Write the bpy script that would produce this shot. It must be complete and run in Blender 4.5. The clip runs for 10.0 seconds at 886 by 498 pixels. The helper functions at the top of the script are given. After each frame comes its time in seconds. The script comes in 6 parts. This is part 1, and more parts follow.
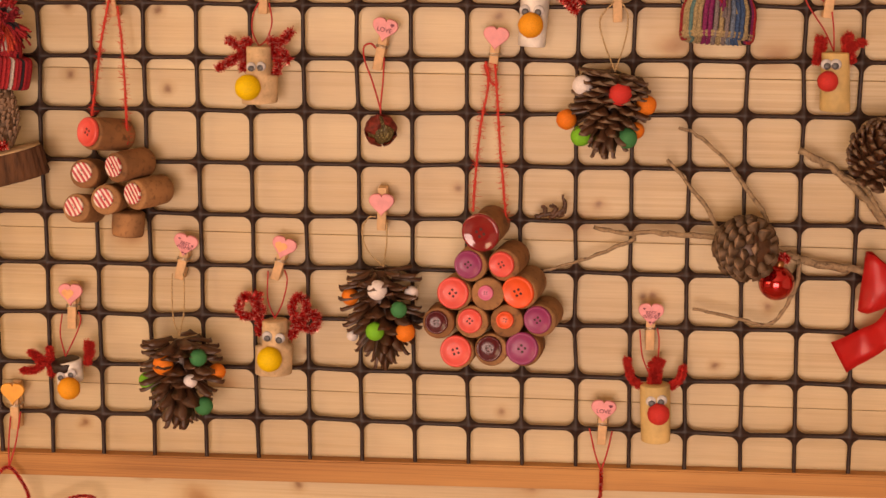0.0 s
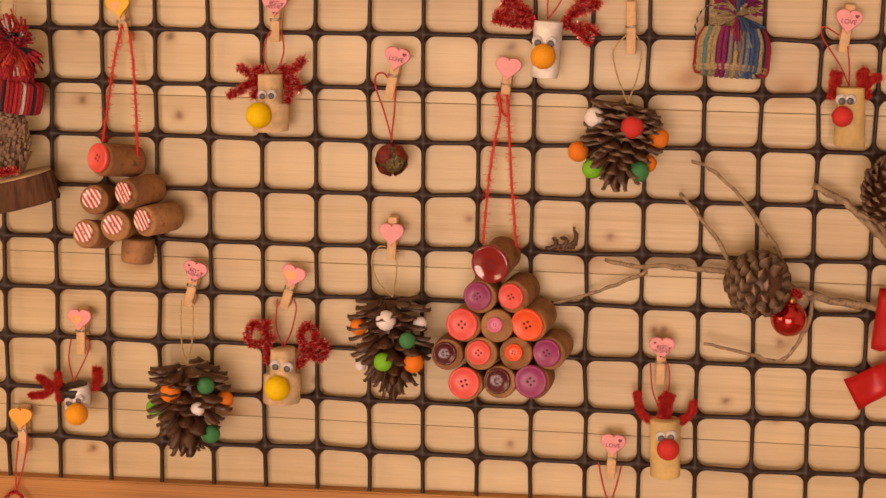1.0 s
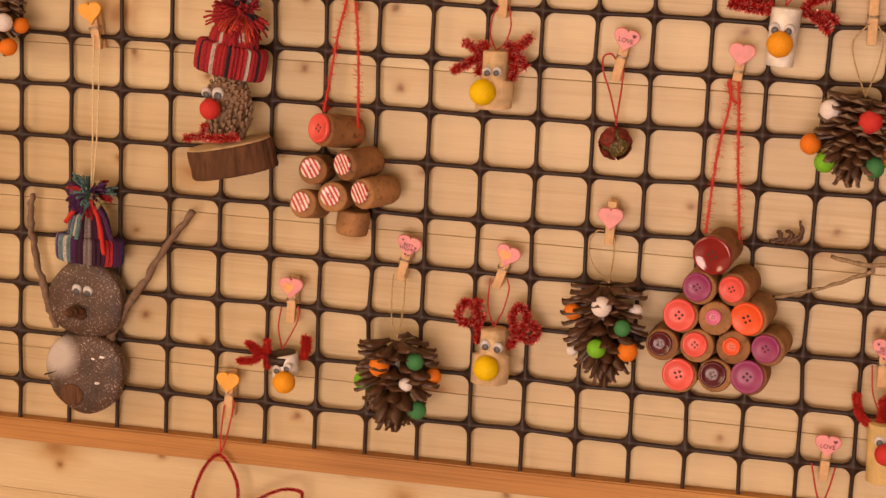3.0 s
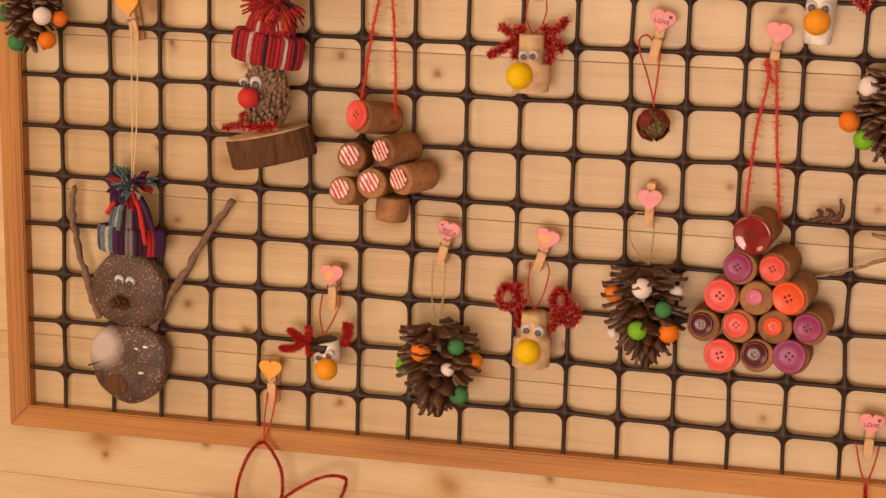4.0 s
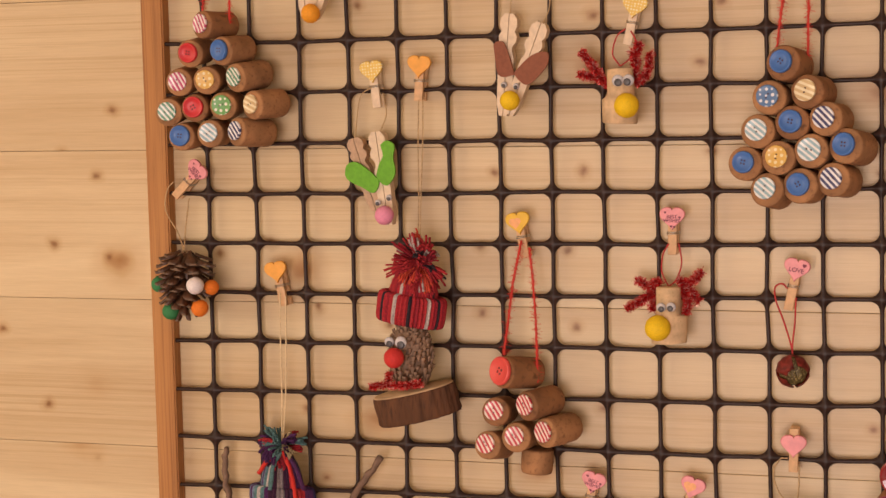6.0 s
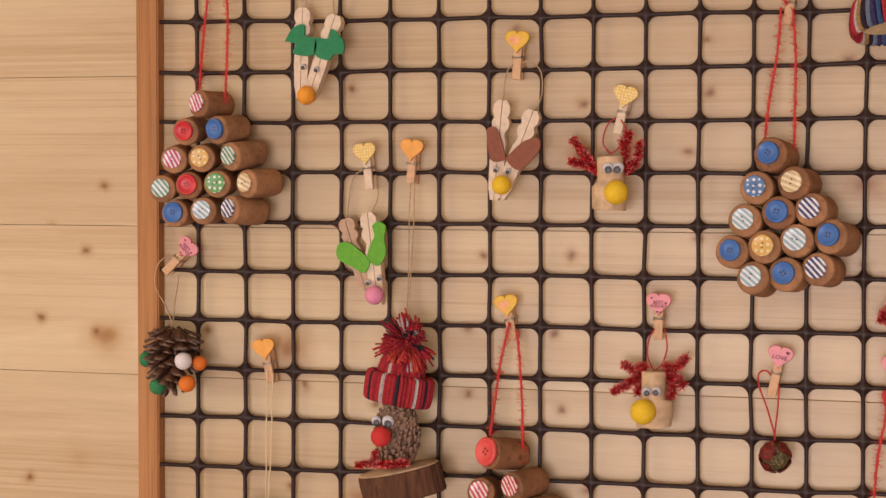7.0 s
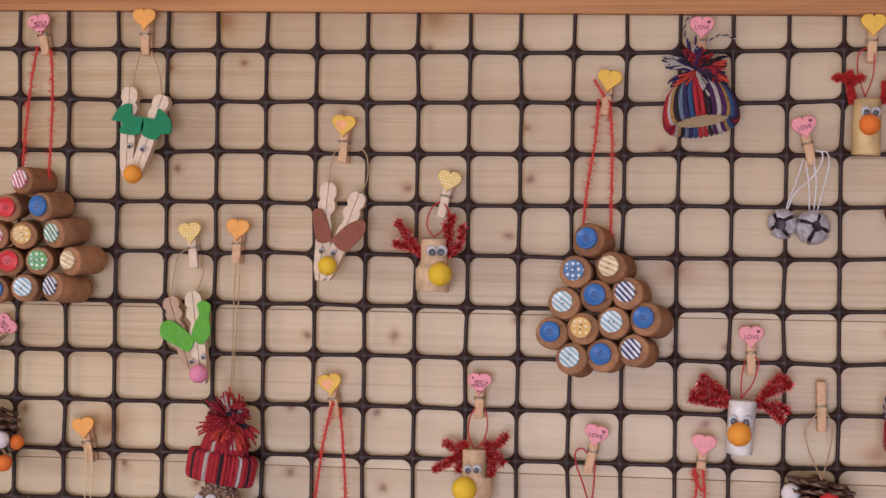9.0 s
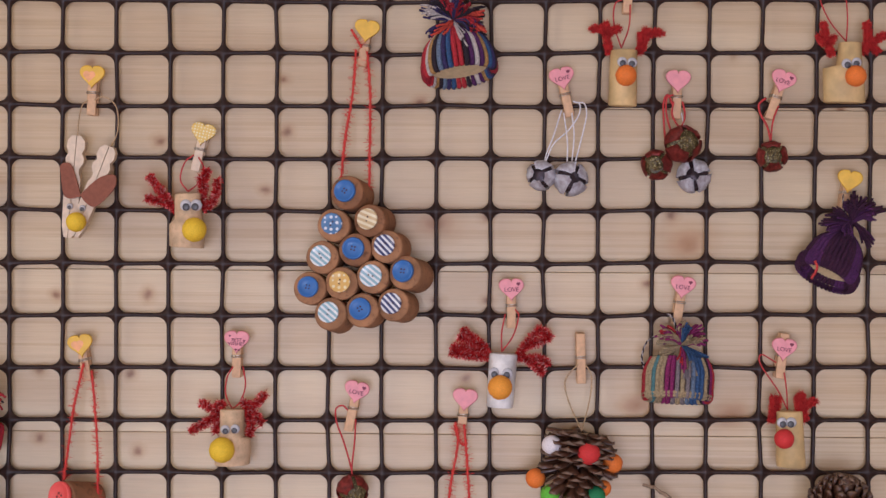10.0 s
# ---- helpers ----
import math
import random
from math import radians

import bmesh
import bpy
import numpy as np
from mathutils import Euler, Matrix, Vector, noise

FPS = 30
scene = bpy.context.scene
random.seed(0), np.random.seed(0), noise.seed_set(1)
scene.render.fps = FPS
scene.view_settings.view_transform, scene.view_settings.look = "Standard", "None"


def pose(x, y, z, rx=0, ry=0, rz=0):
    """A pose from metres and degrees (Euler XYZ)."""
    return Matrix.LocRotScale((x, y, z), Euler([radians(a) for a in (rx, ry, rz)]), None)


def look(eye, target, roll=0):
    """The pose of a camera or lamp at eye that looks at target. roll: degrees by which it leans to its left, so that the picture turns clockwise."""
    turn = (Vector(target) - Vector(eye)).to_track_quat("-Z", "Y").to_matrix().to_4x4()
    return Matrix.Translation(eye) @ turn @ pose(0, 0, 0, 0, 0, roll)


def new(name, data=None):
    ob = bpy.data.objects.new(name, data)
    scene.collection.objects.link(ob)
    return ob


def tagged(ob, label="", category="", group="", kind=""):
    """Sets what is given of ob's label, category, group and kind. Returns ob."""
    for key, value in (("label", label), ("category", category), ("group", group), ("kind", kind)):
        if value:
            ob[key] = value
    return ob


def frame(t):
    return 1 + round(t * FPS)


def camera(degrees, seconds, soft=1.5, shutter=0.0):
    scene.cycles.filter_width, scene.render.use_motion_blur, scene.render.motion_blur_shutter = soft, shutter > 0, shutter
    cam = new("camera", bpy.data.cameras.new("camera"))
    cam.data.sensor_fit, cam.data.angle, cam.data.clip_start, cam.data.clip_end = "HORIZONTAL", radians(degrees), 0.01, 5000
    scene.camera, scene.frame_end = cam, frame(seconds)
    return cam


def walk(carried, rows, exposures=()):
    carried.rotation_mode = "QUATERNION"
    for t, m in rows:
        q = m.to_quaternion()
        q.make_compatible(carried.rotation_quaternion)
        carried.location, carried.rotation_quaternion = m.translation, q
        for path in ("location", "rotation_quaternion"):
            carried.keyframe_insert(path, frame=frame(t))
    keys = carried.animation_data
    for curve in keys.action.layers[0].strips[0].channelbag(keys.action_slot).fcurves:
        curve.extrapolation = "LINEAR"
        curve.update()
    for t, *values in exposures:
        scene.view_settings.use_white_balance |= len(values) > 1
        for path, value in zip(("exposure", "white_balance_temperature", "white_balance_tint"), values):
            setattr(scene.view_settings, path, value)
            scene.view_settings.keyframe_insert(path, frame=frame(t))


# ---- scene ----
import itertools

cam = camera(29.0, 10.0, soft=1.45)
PATH = [
    (0.0, pose(0.6856, -1.2657, 0.4383, 78.440, -0.171, 5.885)),
    (0.5, pose(0.6868, -1.2639, 0.4358, 78.847, -0.292, 5.321)),
    (1.0, pose(0.6995, -1.2541, 0.4487, 78.917, -0.698, 7.024)),
    (1.5, pose(0.6901, -1.2423, 0.4621, 78.476, -1.496, 8.736)),
    (2.0, pose(0.6687, -1.2373, 0.4718, 77.840, -2.244, 10.600)),
    (2.5, pose(0.6525, -1.2359, 0.4685, 77.506, -2.491, 12.332)),
    (4.0, pose(0.6536, -1.2404, 0.4599, 76.884, -1.134, 13.885)),
    (4.5, pose(0.6719, -1.2381, 0.4629, 78.667, 0.570, 15.667)),
    (5.0, pose(0.6609, -1.2518, 0.4755, 81.082, 0.572, 16.916)),
    (5.5, pose(0.6511, -1.2620, 0.4787, 82.463, 1.074, 17.427)),
    (6.0, pose(0.6459, -1.2706, 0.4876, 84.400, 1.499, 17.571)),
    (7.5, pose(0.6091, -1.3134, 0.4804, 88.423, -0.510, 14.580)),
    (8.0, pose(0.6059, -1.3242, 0.4811, 89.385, -0.509, 13.189)),
    (8.5, pose(0.6031, -1.3304, 0.4761, 90.270, -0.615, 11.345)),
    (9.0, pose(0.5869, -1.3318, 0.4837, 90.094, -0.684, 8.365)),
    (9.5, pose(0.5783, -1.3179, 0.4556, 91.110, -0.750, 4.407)),
    (10.0, pose(0.5955, -1.3039, 0.4659, 89.395, -0.170, 0.758)),
]
LIGHT_LEVELS = [
    (0.0, -0.14, 8850, 30), (2.5, -0.13, 8800, 29), (4.5, -0.16, 8650, 28), (5.5, -0.2, 7750, 25), (6.0, -0.21, 7100, 23),
    (7.5, -0.22, 5850, 20), (8.5, -0.28, 5350, 19), (10.0, -0.28, 5050, 18),
]
walk(cam, PATH, LIGHT_LEVELS)

# ---- world and light ----
world = bpy.data.worlds.new("sky")
scene.world = world
world.use_nodes = True
wn = world.node_tree
sky = wn.nodes.new("ShaderNodeTexSky")
sky.sky_type = 'NISHITA'
sky.sun_disc = False
sky.sun_elevation = radians(35)
sky.sun_rotation = radians(200)
wn.links.new(sky.outputs[0], wn.nodes["Background"].inputs[0])
wn.nodes["Background"].inputs[1].default_value = 0.1


def window_light(name, m, w, h, watts, colour):
    lamp = bpy.data.lights.new(name, 'AREA')
    lamp.shape, lamp.size, lamp.size_y, lamp.energy, lamp.color = 'RECTANGLE', w, h, watts, colour
    ob = new(name, lamp)
    ob.matrix_world = m
    return ob


# Assumed windows out of view; lamps tinted to match the board's light.
window_light("window_light_left", look((-1.92, -1.7, 0.75), (0.6, 0.0, 0.45)), 1.3, 1.2, 22, (1.0, 0.83, 0.54))
window_light("window_light_rear", look((0.45, -3.4, -0.1), (0.6, 0.0, 0.15)), 1.9, 1.45, 66, (0.99, 0.93, 0.905))

# ---- materials ----


def material(name, rough=0.6, metal=0.0):
    m = bpy.data.materials.new(name)
    m.use_nodes = True
    b = m.node_tree.nodes["Principled BSDF"]
    b.inputs["Roughness"].default_value, b.inputs["Metallic"].default_value = rough, metal
    return m, m.node_tree, b


def node(tree, kind, **values):
    n = tree.nodes.new(kind)
    for key, value in values.items():
        n.inputs[key].default_value = value
    return n


def ramp(tree, fac, stops, constant=False):
    n = tree.nodes.new("ShaderNodeValToRGB")
    if constant:
        n.color_ramp.interpolation = 'CONSTANT'
    el = n.color_ramp.elements
    while len(el) < len(stops):
        el.new(0.5)
    for e, (p, c) in zip(el, stops):
        e.position, e.color = p, (*c, 1)
    tree.links.new(fac, n.inputs[0])
    return n.outputs[0]


def mix(tree, fac, a, b, how='MIX'):
    n = tree.nodes.new("ShaderNodeMix")
    n.data_type, n.blend_type = 'RGBA', how
    for socket, v in ((n.inputs["Factor"], fac), (n.inputs[6], a), (n.inputs[7], b)):
        if isinstance(v, (int, float)):
            socket.default_value = v
        elif isinstance(v, tuple):
            socket.default_value = (*v, 1)
        else:
            tree.links.new(v, socket)
    return n.outputs[2]


def coords(tree, scale, shift_by_object=False, turned=False):
    tc = tree.nodes.new("ShaderNodeTexCoord")
    mp = tree.nodes.new("ShaderNodeMapping")
    mp.inputs["Scale"].default_value = scale
    if turned:
        mp.inputs["Rotation"].default_value = (radians(90), 0, 0)
    tree.links.new(tc.outputs["Object"], mp.inputs["Vector"])
    if shift_by_object:
        oi = tree.nodes.new("ShaderNodeObjectInfo")
        mul = tree.nodes.new("ShaderNodeMath")
        mul.operation = 'MULTIPLY'
        mul.inputs[1].default_value = 37.0
        tree.links.new(oi.outputs["Random"], mul.inputs[0])
        tree.links.new(mul.outputs[0], mp.inputs["Location"])
    return mp.outputs[0]


def bump(tree, b, height, strength, distance):
    n = node(tree, "ShaderNodeBump", Strength=strength, Distance=distance)
    tree.links.new(height, n.inputs["Height"])
    tree.links.new(n.outputs[0], b.inputs["Normal"])


def wood(name, pale, mid, dark, rough=0.55, fine=170.0, knots=True, upright=False, streak=0.5):
    """Planed softwood: growth-ring streaks along the length, fine grain, scattered knots; every board differs."""
    m, t, b = material(name, rough)

    def along(lengthways, across):
        return coords(t, (across, across, lengthways) if upright else (lengthways, across, across), True)

    broad = node(t, "ShaderNodeTexNoise", Scale=1.0, Detail=4.0, Roughness=0.55, Distortion=0.4)
    t.links.new(along(2.2, 22.0), broad.inputs["Vector"])
    rings = node(t, "ShaderNodeTexNoise", Scale=1.0, Detail=4.0, Roughness=0.65, Distortion=0.8)
    t.links.new(along(2.5, fine), rings.inputs["Vector"])
    grain = node(t, "ShaderNodeTexNoise", Scale=1.0, Detail=2.0)
    t.links.new(along(40.0, fine * 6), grain.inputs["Vector"])
    c = ramp(t, broad.outputs[0], [(0.32, pale), (0.52, mid), (0.78, tuple(0.55 * p + 0.45 * q for p, q in zip(mid, dark)))])
    lines = mix(t, 1.0, ramp(t, rings.outputs[0], [(0.5, (0.0,) * 3), (0.6, (streak,) * 3)]), ramp(t, broad.outputs[0], [(0.36, (0.15,) * 3), (0.6, (1.0,) * 3)]), 'MULTIPLY')
    c = mix(t, lines, c, dark)
    latewood = node(t, "ShaderNodeTexNoise", Scale=1.0, Detail=2.0, Roughness=0.5, Distortion=0.5)
    t.links.new(along(1.5, fine * 1.5), latewood.inputs["Vector"])
    patch = node(t, "ShaderNodeTexNoise", Scale=1.0, Detail=2.0)
    t.links.new(along(1.3, 13.0), patch.inputs["Vector"])
    late = mix(t, 1.0, ramp(t, latewood.outputs[0], [(0.5, (0.0,) * 3), (0.6, (0.38,) * 3)]), ramp(t, patch.outputs[0], [(0.5, (0.0,) * 3), (0.62, (1.0,) * 3)]), 'MULTIPLY')
    c = mix(t, late, c, dark)
    c = mix(t, 0.2, c, ramp(t, grain.outputs[0], [(0.35, (0.75,) * 3), (0.65, (1.1,) * 3)]), 'MULTIPLY')
    oi = t.nodes.new("ShaderNodeObjectInfo")
    c = mix(t, 1.0, c, ramp(t, oi.outputs["Random"], [(0.0, (0.9, 0.88, 0.86)), (1.0, (1.0, 1.0, 1.0))]), 'MULTIPLY')
    if knots:
        for sx, sz, big, tone in ((5.5, 7.5, 0.85, (0.33, 0.14, 0.03)), (13.0, 15.0, 0.6, (0.2, 0.07, 0.014))):
            v = coords(t, (sx, 0.0, sz), True, True)
            warp = node(t, "ShaderNodeTexNoise", Scale=4.0, Detail=3.0)
            t.links.new(v, warp.inputs["Vector"])
            v2 = mix(t, 0.13, v, warp.outputs["Color"], 'ADD')
            vo = node(t, "ShaderNodeTexVoronoi", Scale=1.0, Randomness=1.0)
            vo.voronoi_dimensions = '2D'
            t.links.new(v2, vo.inputs["Vector"])
            k = ramp(t, vo.outputs["Distance"], [(0.0, (0.9,) * 3), (0.025 * big + 0.008, (0.7,) * 3), (0.05 * big + 0.012, (0.36,) * 3), (0.1 * big + 0.012, (0.12,) * 3), (0.2 * big, (0.0,) * 3)])
            keep = ramp(t, vo.outputs["Color"], [(0.5, (0.0,) * 3), (0.55, (1.0,) * 3)])
            halo = ramp(t, vo.outputs["Distance"], [(0.05 * big, (0.5,) * 3), (0.11 * big, (0.2,) * 3), (0.22 * big, (0.0,) * 3)])
            c = mix(t, mix(t, 1.0, halo, keep, 'MULTIPLY'), c, (0.56, 0.3, 0.1))
            c = mix(t, mix(t, 1.0, k, keep, 'MULTIPLY'), c, tone)
    t.links.new(c, b.inputs["Base Color"])
    bump(t, b, rings.outputs[0], 0.15, 0.0006)
    return m


def speckled(name, base, spots, scale=600.0, rough=0.8, amount=0.4, bumpy=0.3, coarse=120.0, stretch=1.0):
    """A matte material with fine specks and a broader blotch."""
    m, t, b = material(name, rough)
    v = coords(t, (1, 1, stretch), True)
    n1 = node(t, "ShaderNodeTexNoise", Scale=scale, Detail=3.0)
    n2 = node(t, "ShaderNodeTexNoise", Scale=coarse, Detail=3.0)
    for n in (n1, n2):
        t.links.new(v, n.inputs["Vector"])
    lo = tuple(a * 0.7 for a in base)
    hi = tuple(min(1, a * 1.25) for a in base)
    c = ramp(t, n2.outputs[0], [(0.3, lo), (0.7, hi)])
    c = mix(t, ramp(t, n1.outputs[0], [(0.55, (0,) * 3), (0.72, (amount,) * 3)]), c, spots)
    t.links.new(c, b.inputs["Base Color"])
    bump(t, b, n1.outputs[0], bumpy, 0.0006)
    return m


def plain(name, colour, rough=0.5, metal=0.0, scale=300.0, vary=0.12, coat=0.0):
    m, t, b = material(name, rough, metal)
    n1 = node(t, "ShaderNodeTexNoise", Scale=scale, Detail=3.0)
    t.links.new(coords(t, (1, 1, 1), True), n1.inputs["Vector"])
    c = ramp(t, n1.outputs[0], [(0.3, tuple(a * (1 - vary) for a in colour)), (0.7, tuple(min(1, a * (1 + vary)) for a in colour))])
    t.links.new(c, b.inputs["Base Color"])
    b.inputs["Coat Weight"].default_value = coat
    bump(t, b, n1.outputs[0], 0.06, 0.0003)
    return m


def islands(name, colours, rough=0.85, metal=0.0, even=True):
    """Loose strands of several colours: each strand takes one of them."""
    m, t, b = material(name, rough, metal)
    g = t.nodes.new("ShaderNodeNewGeometry")
    stops = [(i / len(colours), c) for i, c in enumerate(colours)]
    c = ramp(t, g.outputs["Random Per Island"], stops, True)
    n1 = node(t, "ShaderNodeTexNoise", Scale=900.0, Detail=2.0)
    c = mix(t, 0.35, c, ramp(t, n1.outputs[0], [(0.35, (0.45,) * 3), (0.65, (1.0,) * 3)]), 'MULTIPLY')
    t.links.new(c, b.inputs["Base Color"])
    return m


def striped(name, a, c2, scale, angle, rough=0.3):
    """Printed stripes on a button's face."""
    m, t, b = material(name, rough)
    tc = t.nodes.new("ShaderNodeTexCoord")
    mp = t.nodes.new("ShaderNodeMapping")
    mp.inputs["Rotation"].default_value = (0, 0, angle)
    t.links.new(tc.outputs["Object"], mp.inputs["Vector"])
    w = node(t, "ShaderNodeTexWave", Scale=scale, Distortion=0.0)
    w.wave_profile = 'TRI'
    t.links.new(mp.outputs[0], w.inputs["Vector"])
    t.links.new(ramp(t, w.outputs["Fac"], [(0.44, a), (0.5, c2)]), b.inputs["Base Color"])
    b.inputs["Coat Weight"].default_value = 0.3
    return m


def dotted(name, a, c2, scale, rough=0.35, plane=(1, 1, 0)):
    m, t, b = material(name, rough)
    v = node(t, "ShaderNodeTexVoronoi", Scale=scale, Randomness=0.25)
    t.links.new(coords(t, plane), v.inputs["Vector"])
    t.links.new(ramp(t, v.outputs["Distance"], [(0.26, c2), (0.32, a)]), b.inputs["Base Color"])
    return m


PINE = wood("pine_boards", (0.74, 0.575, 0.35), (0.66, 0.485, 0.28), (0.48, 0.295, 0.135), 0.42, 230.0, True, False, 0.28)
PINE.node_tree.nodes["Principled BSDF"].inputs["Specular IOR Level"].default_value = 0.5
RAIL = wood("oiled_pine_rail", (0.62, 0.295, 0.09), (0.48, 0.205, 0.057), (0.25, 0.09, 0.022), 0.6, 520.0, False, False, 0.75)
RAIL_UP = wood("oiled_pine_post", (0.62, 0.295, 0.09), (0.48, 0.205, 0.057), (0.25, 0.09, 0.022), 0.6, 520.0, False, True, 0.75)
BLACK = plain("black_plastic", (0.034, 0.0165, 0.0125), 0.42, 0, 400, 0.35)
BLACK.node_tree.nodes["Principled BSDF"].inputs["Specular IOR Level"].default_value = 0.28
PLASTER = plain("white_plaster", (0.72, 0.66, 0.56), 0.9, 0, 8, 0.05)
FLOORING = wood("floor_boards", (0.4, 0.25, 0.13), (0.32, 0.19, 0.09), (0.2, 0.11, 0.05), 0.45, 120.0)
CORK = speckled("cork", (0.36, 0.172, 0.073), (0.13, 0.055, 0.024), 330, 0.85, 0.6, 0.5, 55)
CORK_SKIN = speckled("printed_cork_side", (0.28, 0.12, 0.046), (0.09, 0.036, 0.015), 190, 0.8, 0.75, 0.6, 45)
CORK_PALE = speckled("pale_cork", (0.66, 0.45, 0.26), (0.36, 0.19, 0.08), 420, 0.8, 0.35, 0.3, 90)
CORK_YELLOW = speckled("pale_wooden_cork", (0.66, 0.45, 0.19), (0.5, 0.31, 0.12), 200, 0.6, 0.25, 0.1, 60)
CORK_WHITE = speckled("white_painted_cork", (0.8, 0.75, 0.7), (0.5, 0.4, 0.32), 300, 0.6, 0.3, 0.3, 80)
PEG_WOOD = plain("peg_wood", (0.66, 0.4, 0.21), 0.6, 0, 250, 0.12)
PEG_PALE = plain("birch_peg_wood", (0.74, 0.57, 0.4), 0.6, 0, 250, 0.1)
# Peg wood darkened to paint the shade on one reindeer prong.
PEG_SHADED = plain("shaded_peg_wood", (0.5, 0.32, 0.2), 0.6, 0, 250, 0.15)
STEEL = plain("steel_wire", (0.6, 0.55, 0.48), 0.3, 1.0)
PINK = plain("pink_painted_wood", (0.8, 0.3, 0.32), 0.5, 0, 200, 0.08)
ORANGE = plain("orange_painted_wood", (0.85, 0.38, 0.06), 0.5, 0, 200, 0.08)
YELLOW = plain("yellow_painted_wood", (0.8, 0.47, 0.03), 0.5, 0, 200, 0.08)
YELLOW_DOTS = dotted("dotted_yellow_paint", (0.78, 0.52, 0.11), (0.88, 0.78, 0.5), 430, 0.5, (1, 0, 1))
INK = plain("dark_print", (0.2, 0.03, 0.06), 0.6)
TWINE = plain("jute_twine", (0.5, 0.33, 0.17), 0.95, 0, 900, 0.35)
CREAM_STRING = plain("cream_string", (0.75, 0.58, 0.35), 0.9, 0, 900, 0.2)
RED_CORD = plain("red_cord", (0.5, 0.035, 0.03), 0.7, 0, 900, 0.35)
WHITE_CORD = plain("silver_white_cord", (0.75, 0.7, 0.7), 0.5, 0, 900, 0.25)
STRIPED_CORD = "two-ply"


def solid(name, colour, rough=0.42):
    return plain(name, colour, rough, 0, 120, 0.06, 0.08)


RED_P, CORAL_P, ORANGE_P = solid("red_button", (0.62, 0.03, 0.035)), solid("coral_button", (0.78, 0.09, 0.075)), solid("orange_red_button", (0.85, 0.1, 0.03))
BLUE_P, PURPLE_P, WINE_P = solid("blue_button", (0.045, 0.15, 0.42)), solid("purple_button", (0.3, 0.035, 0.13)), solid("dark_wine_button", (0.09, 0.008, 0.014), 0.24)
PINK_P, CREAM_P = solid("pink_button", (0.7, 0.16, 0.3)), solid("cream_button", (0.7, 0.5, 0.26))
DEEP_P = plain("deep_red_button", (0.24, 0.01, 0.014), 0.12, 0, 120, 0.06, 1.0)
FINISH = {
    "red": RED_P, "coral": CORAL_P, "orange": ORANGE_P, "blue": BLUE_P, "purple": PURPLE_P, "wine": WINE_P, "pink": PINK_P, "deep": DEEP_P,
    "redstripe": striped("red_striped_button", (0.78, 0.66, 0.6), (0.55, 0.05, 0.07), 95, 0.6),
    "pinkstripe": striped("pink_striped_button", (0.78, 0.68, 0.66), (0.5, 0.06, 0.15), 95, 0.5),
    "navystripe": striped("navy_striped_button", (0.78, 0.76, 0.78), (0.05, 0.055, 0.15), 90, 0.8),
    "greenstripe": striped("green_striped_button", (0.74, 0.74, 0.66), (0.1, 0.27, 0.18), 90, 0.7),
    "lightstripe": striped("pale_blue_striped_button", (0.8, 0.8, 0.78), (0.3, 0.46, 0.52), 90, 0.9),
    "creamstripe": striped("cream_striped_button", (0.8, 0.68, 0.46), (0.62, 0.44, 0.22), 80, 1.2),
    "bluedots": dotted("blue_dotted_button", (0.1, 0.2, 0.38), (0.75, 0.75, 0.78), 230),
    "greendots": dotted("green_dotted_button", (0.13, 0.36, 0.1), (0.8, 0.78, 0.66), 230),
    "yellowdots": dotted("yellow_dotted_button", (0.72, 0.43, 0.1), (0.82, 0.68, 0.4), 230),
}

# ---- mesh helpers ----


WORLD = {}


def part(name, bm, mat, parent=None, label="", smooth=True, frame_at=None):
    """One mesh object from a bmesh in world coordinates; frame_at gives it axes of its own."""
    base = WORLD.get(parent.name, Matrix()) if parent is not None else Matrix()
    own = frame_at if frame_at is not None else base
    bm.transform(own.inverted())
    me = bpy.data.meshes.new(name)
    bm.to_mesh(me)
    bm.free()
    for one in (mat if isinstance(mat, (list, tuple)) else [mat]):
        me.materials.append(one)
    if smooth:
        me.polygons.foreach_set("use_smooth", [True] * len(me.polygons))
    return hang(name, me, parent, own, label)


def hang(name, me, parent, own, label=""):
    """Links a mesh under its parent, standing at the world pose own."""
    ob = new(name, me)
    base = WORLD.get(parent.name, Matrix()) if parent is not None else Matrix()
    if parent is not None:
        ob.parent = parent
    ob.matrix_basis = base.inverted() @ own
    WORLD[ob.name] = own.copy()
    if label:
        ob["label"] = label
    return ob


def thing(name, at, label, category, group=""):
    ob = new(name)
    ob.empty_display_size = 0.01
    ob.location = at
    WORLD[ob.name] = Matrix.Translation(at)
    return tagged(ob, label, category, group)


def box(bm, m, sx, sy, sz, bevel=0.0):
    made = bmesh.ops.create_cube(bm, size=1, matrix=m @ Matrix.Diagonal((sx, sy, sz, 1)))
    if bevel:
        edges = {e for v in made["verts"] for e in v.link_edges}
        bmesh.ops.bevel(bm, geom=list(edges), offset=bevel, segments=2, affect='EDGES', profile=0.6)


def lathe(bm, rings, m=Matrix(), seg=20, caps=True):
    """A turned body along z from (radius, z) rings."""
    rows = []
    for r, z in rings:
        rows.append([bm.verts.new(m @ Vector((r * math.cos(a), r * math.sin(a), z))) for a in (2 * math.pi * i / seg for i in range(seg))])
    for a, b in zip(rows, rows[1:]):
        for i in range(seg):
            bm.faces.new((a[i], a[(i + 1) % seg], b[(i + 1) % seg], b[i]))
    if caps:
        bm.faces.new(rows[0][::-1])
        bm.faces.new(rows[-1])


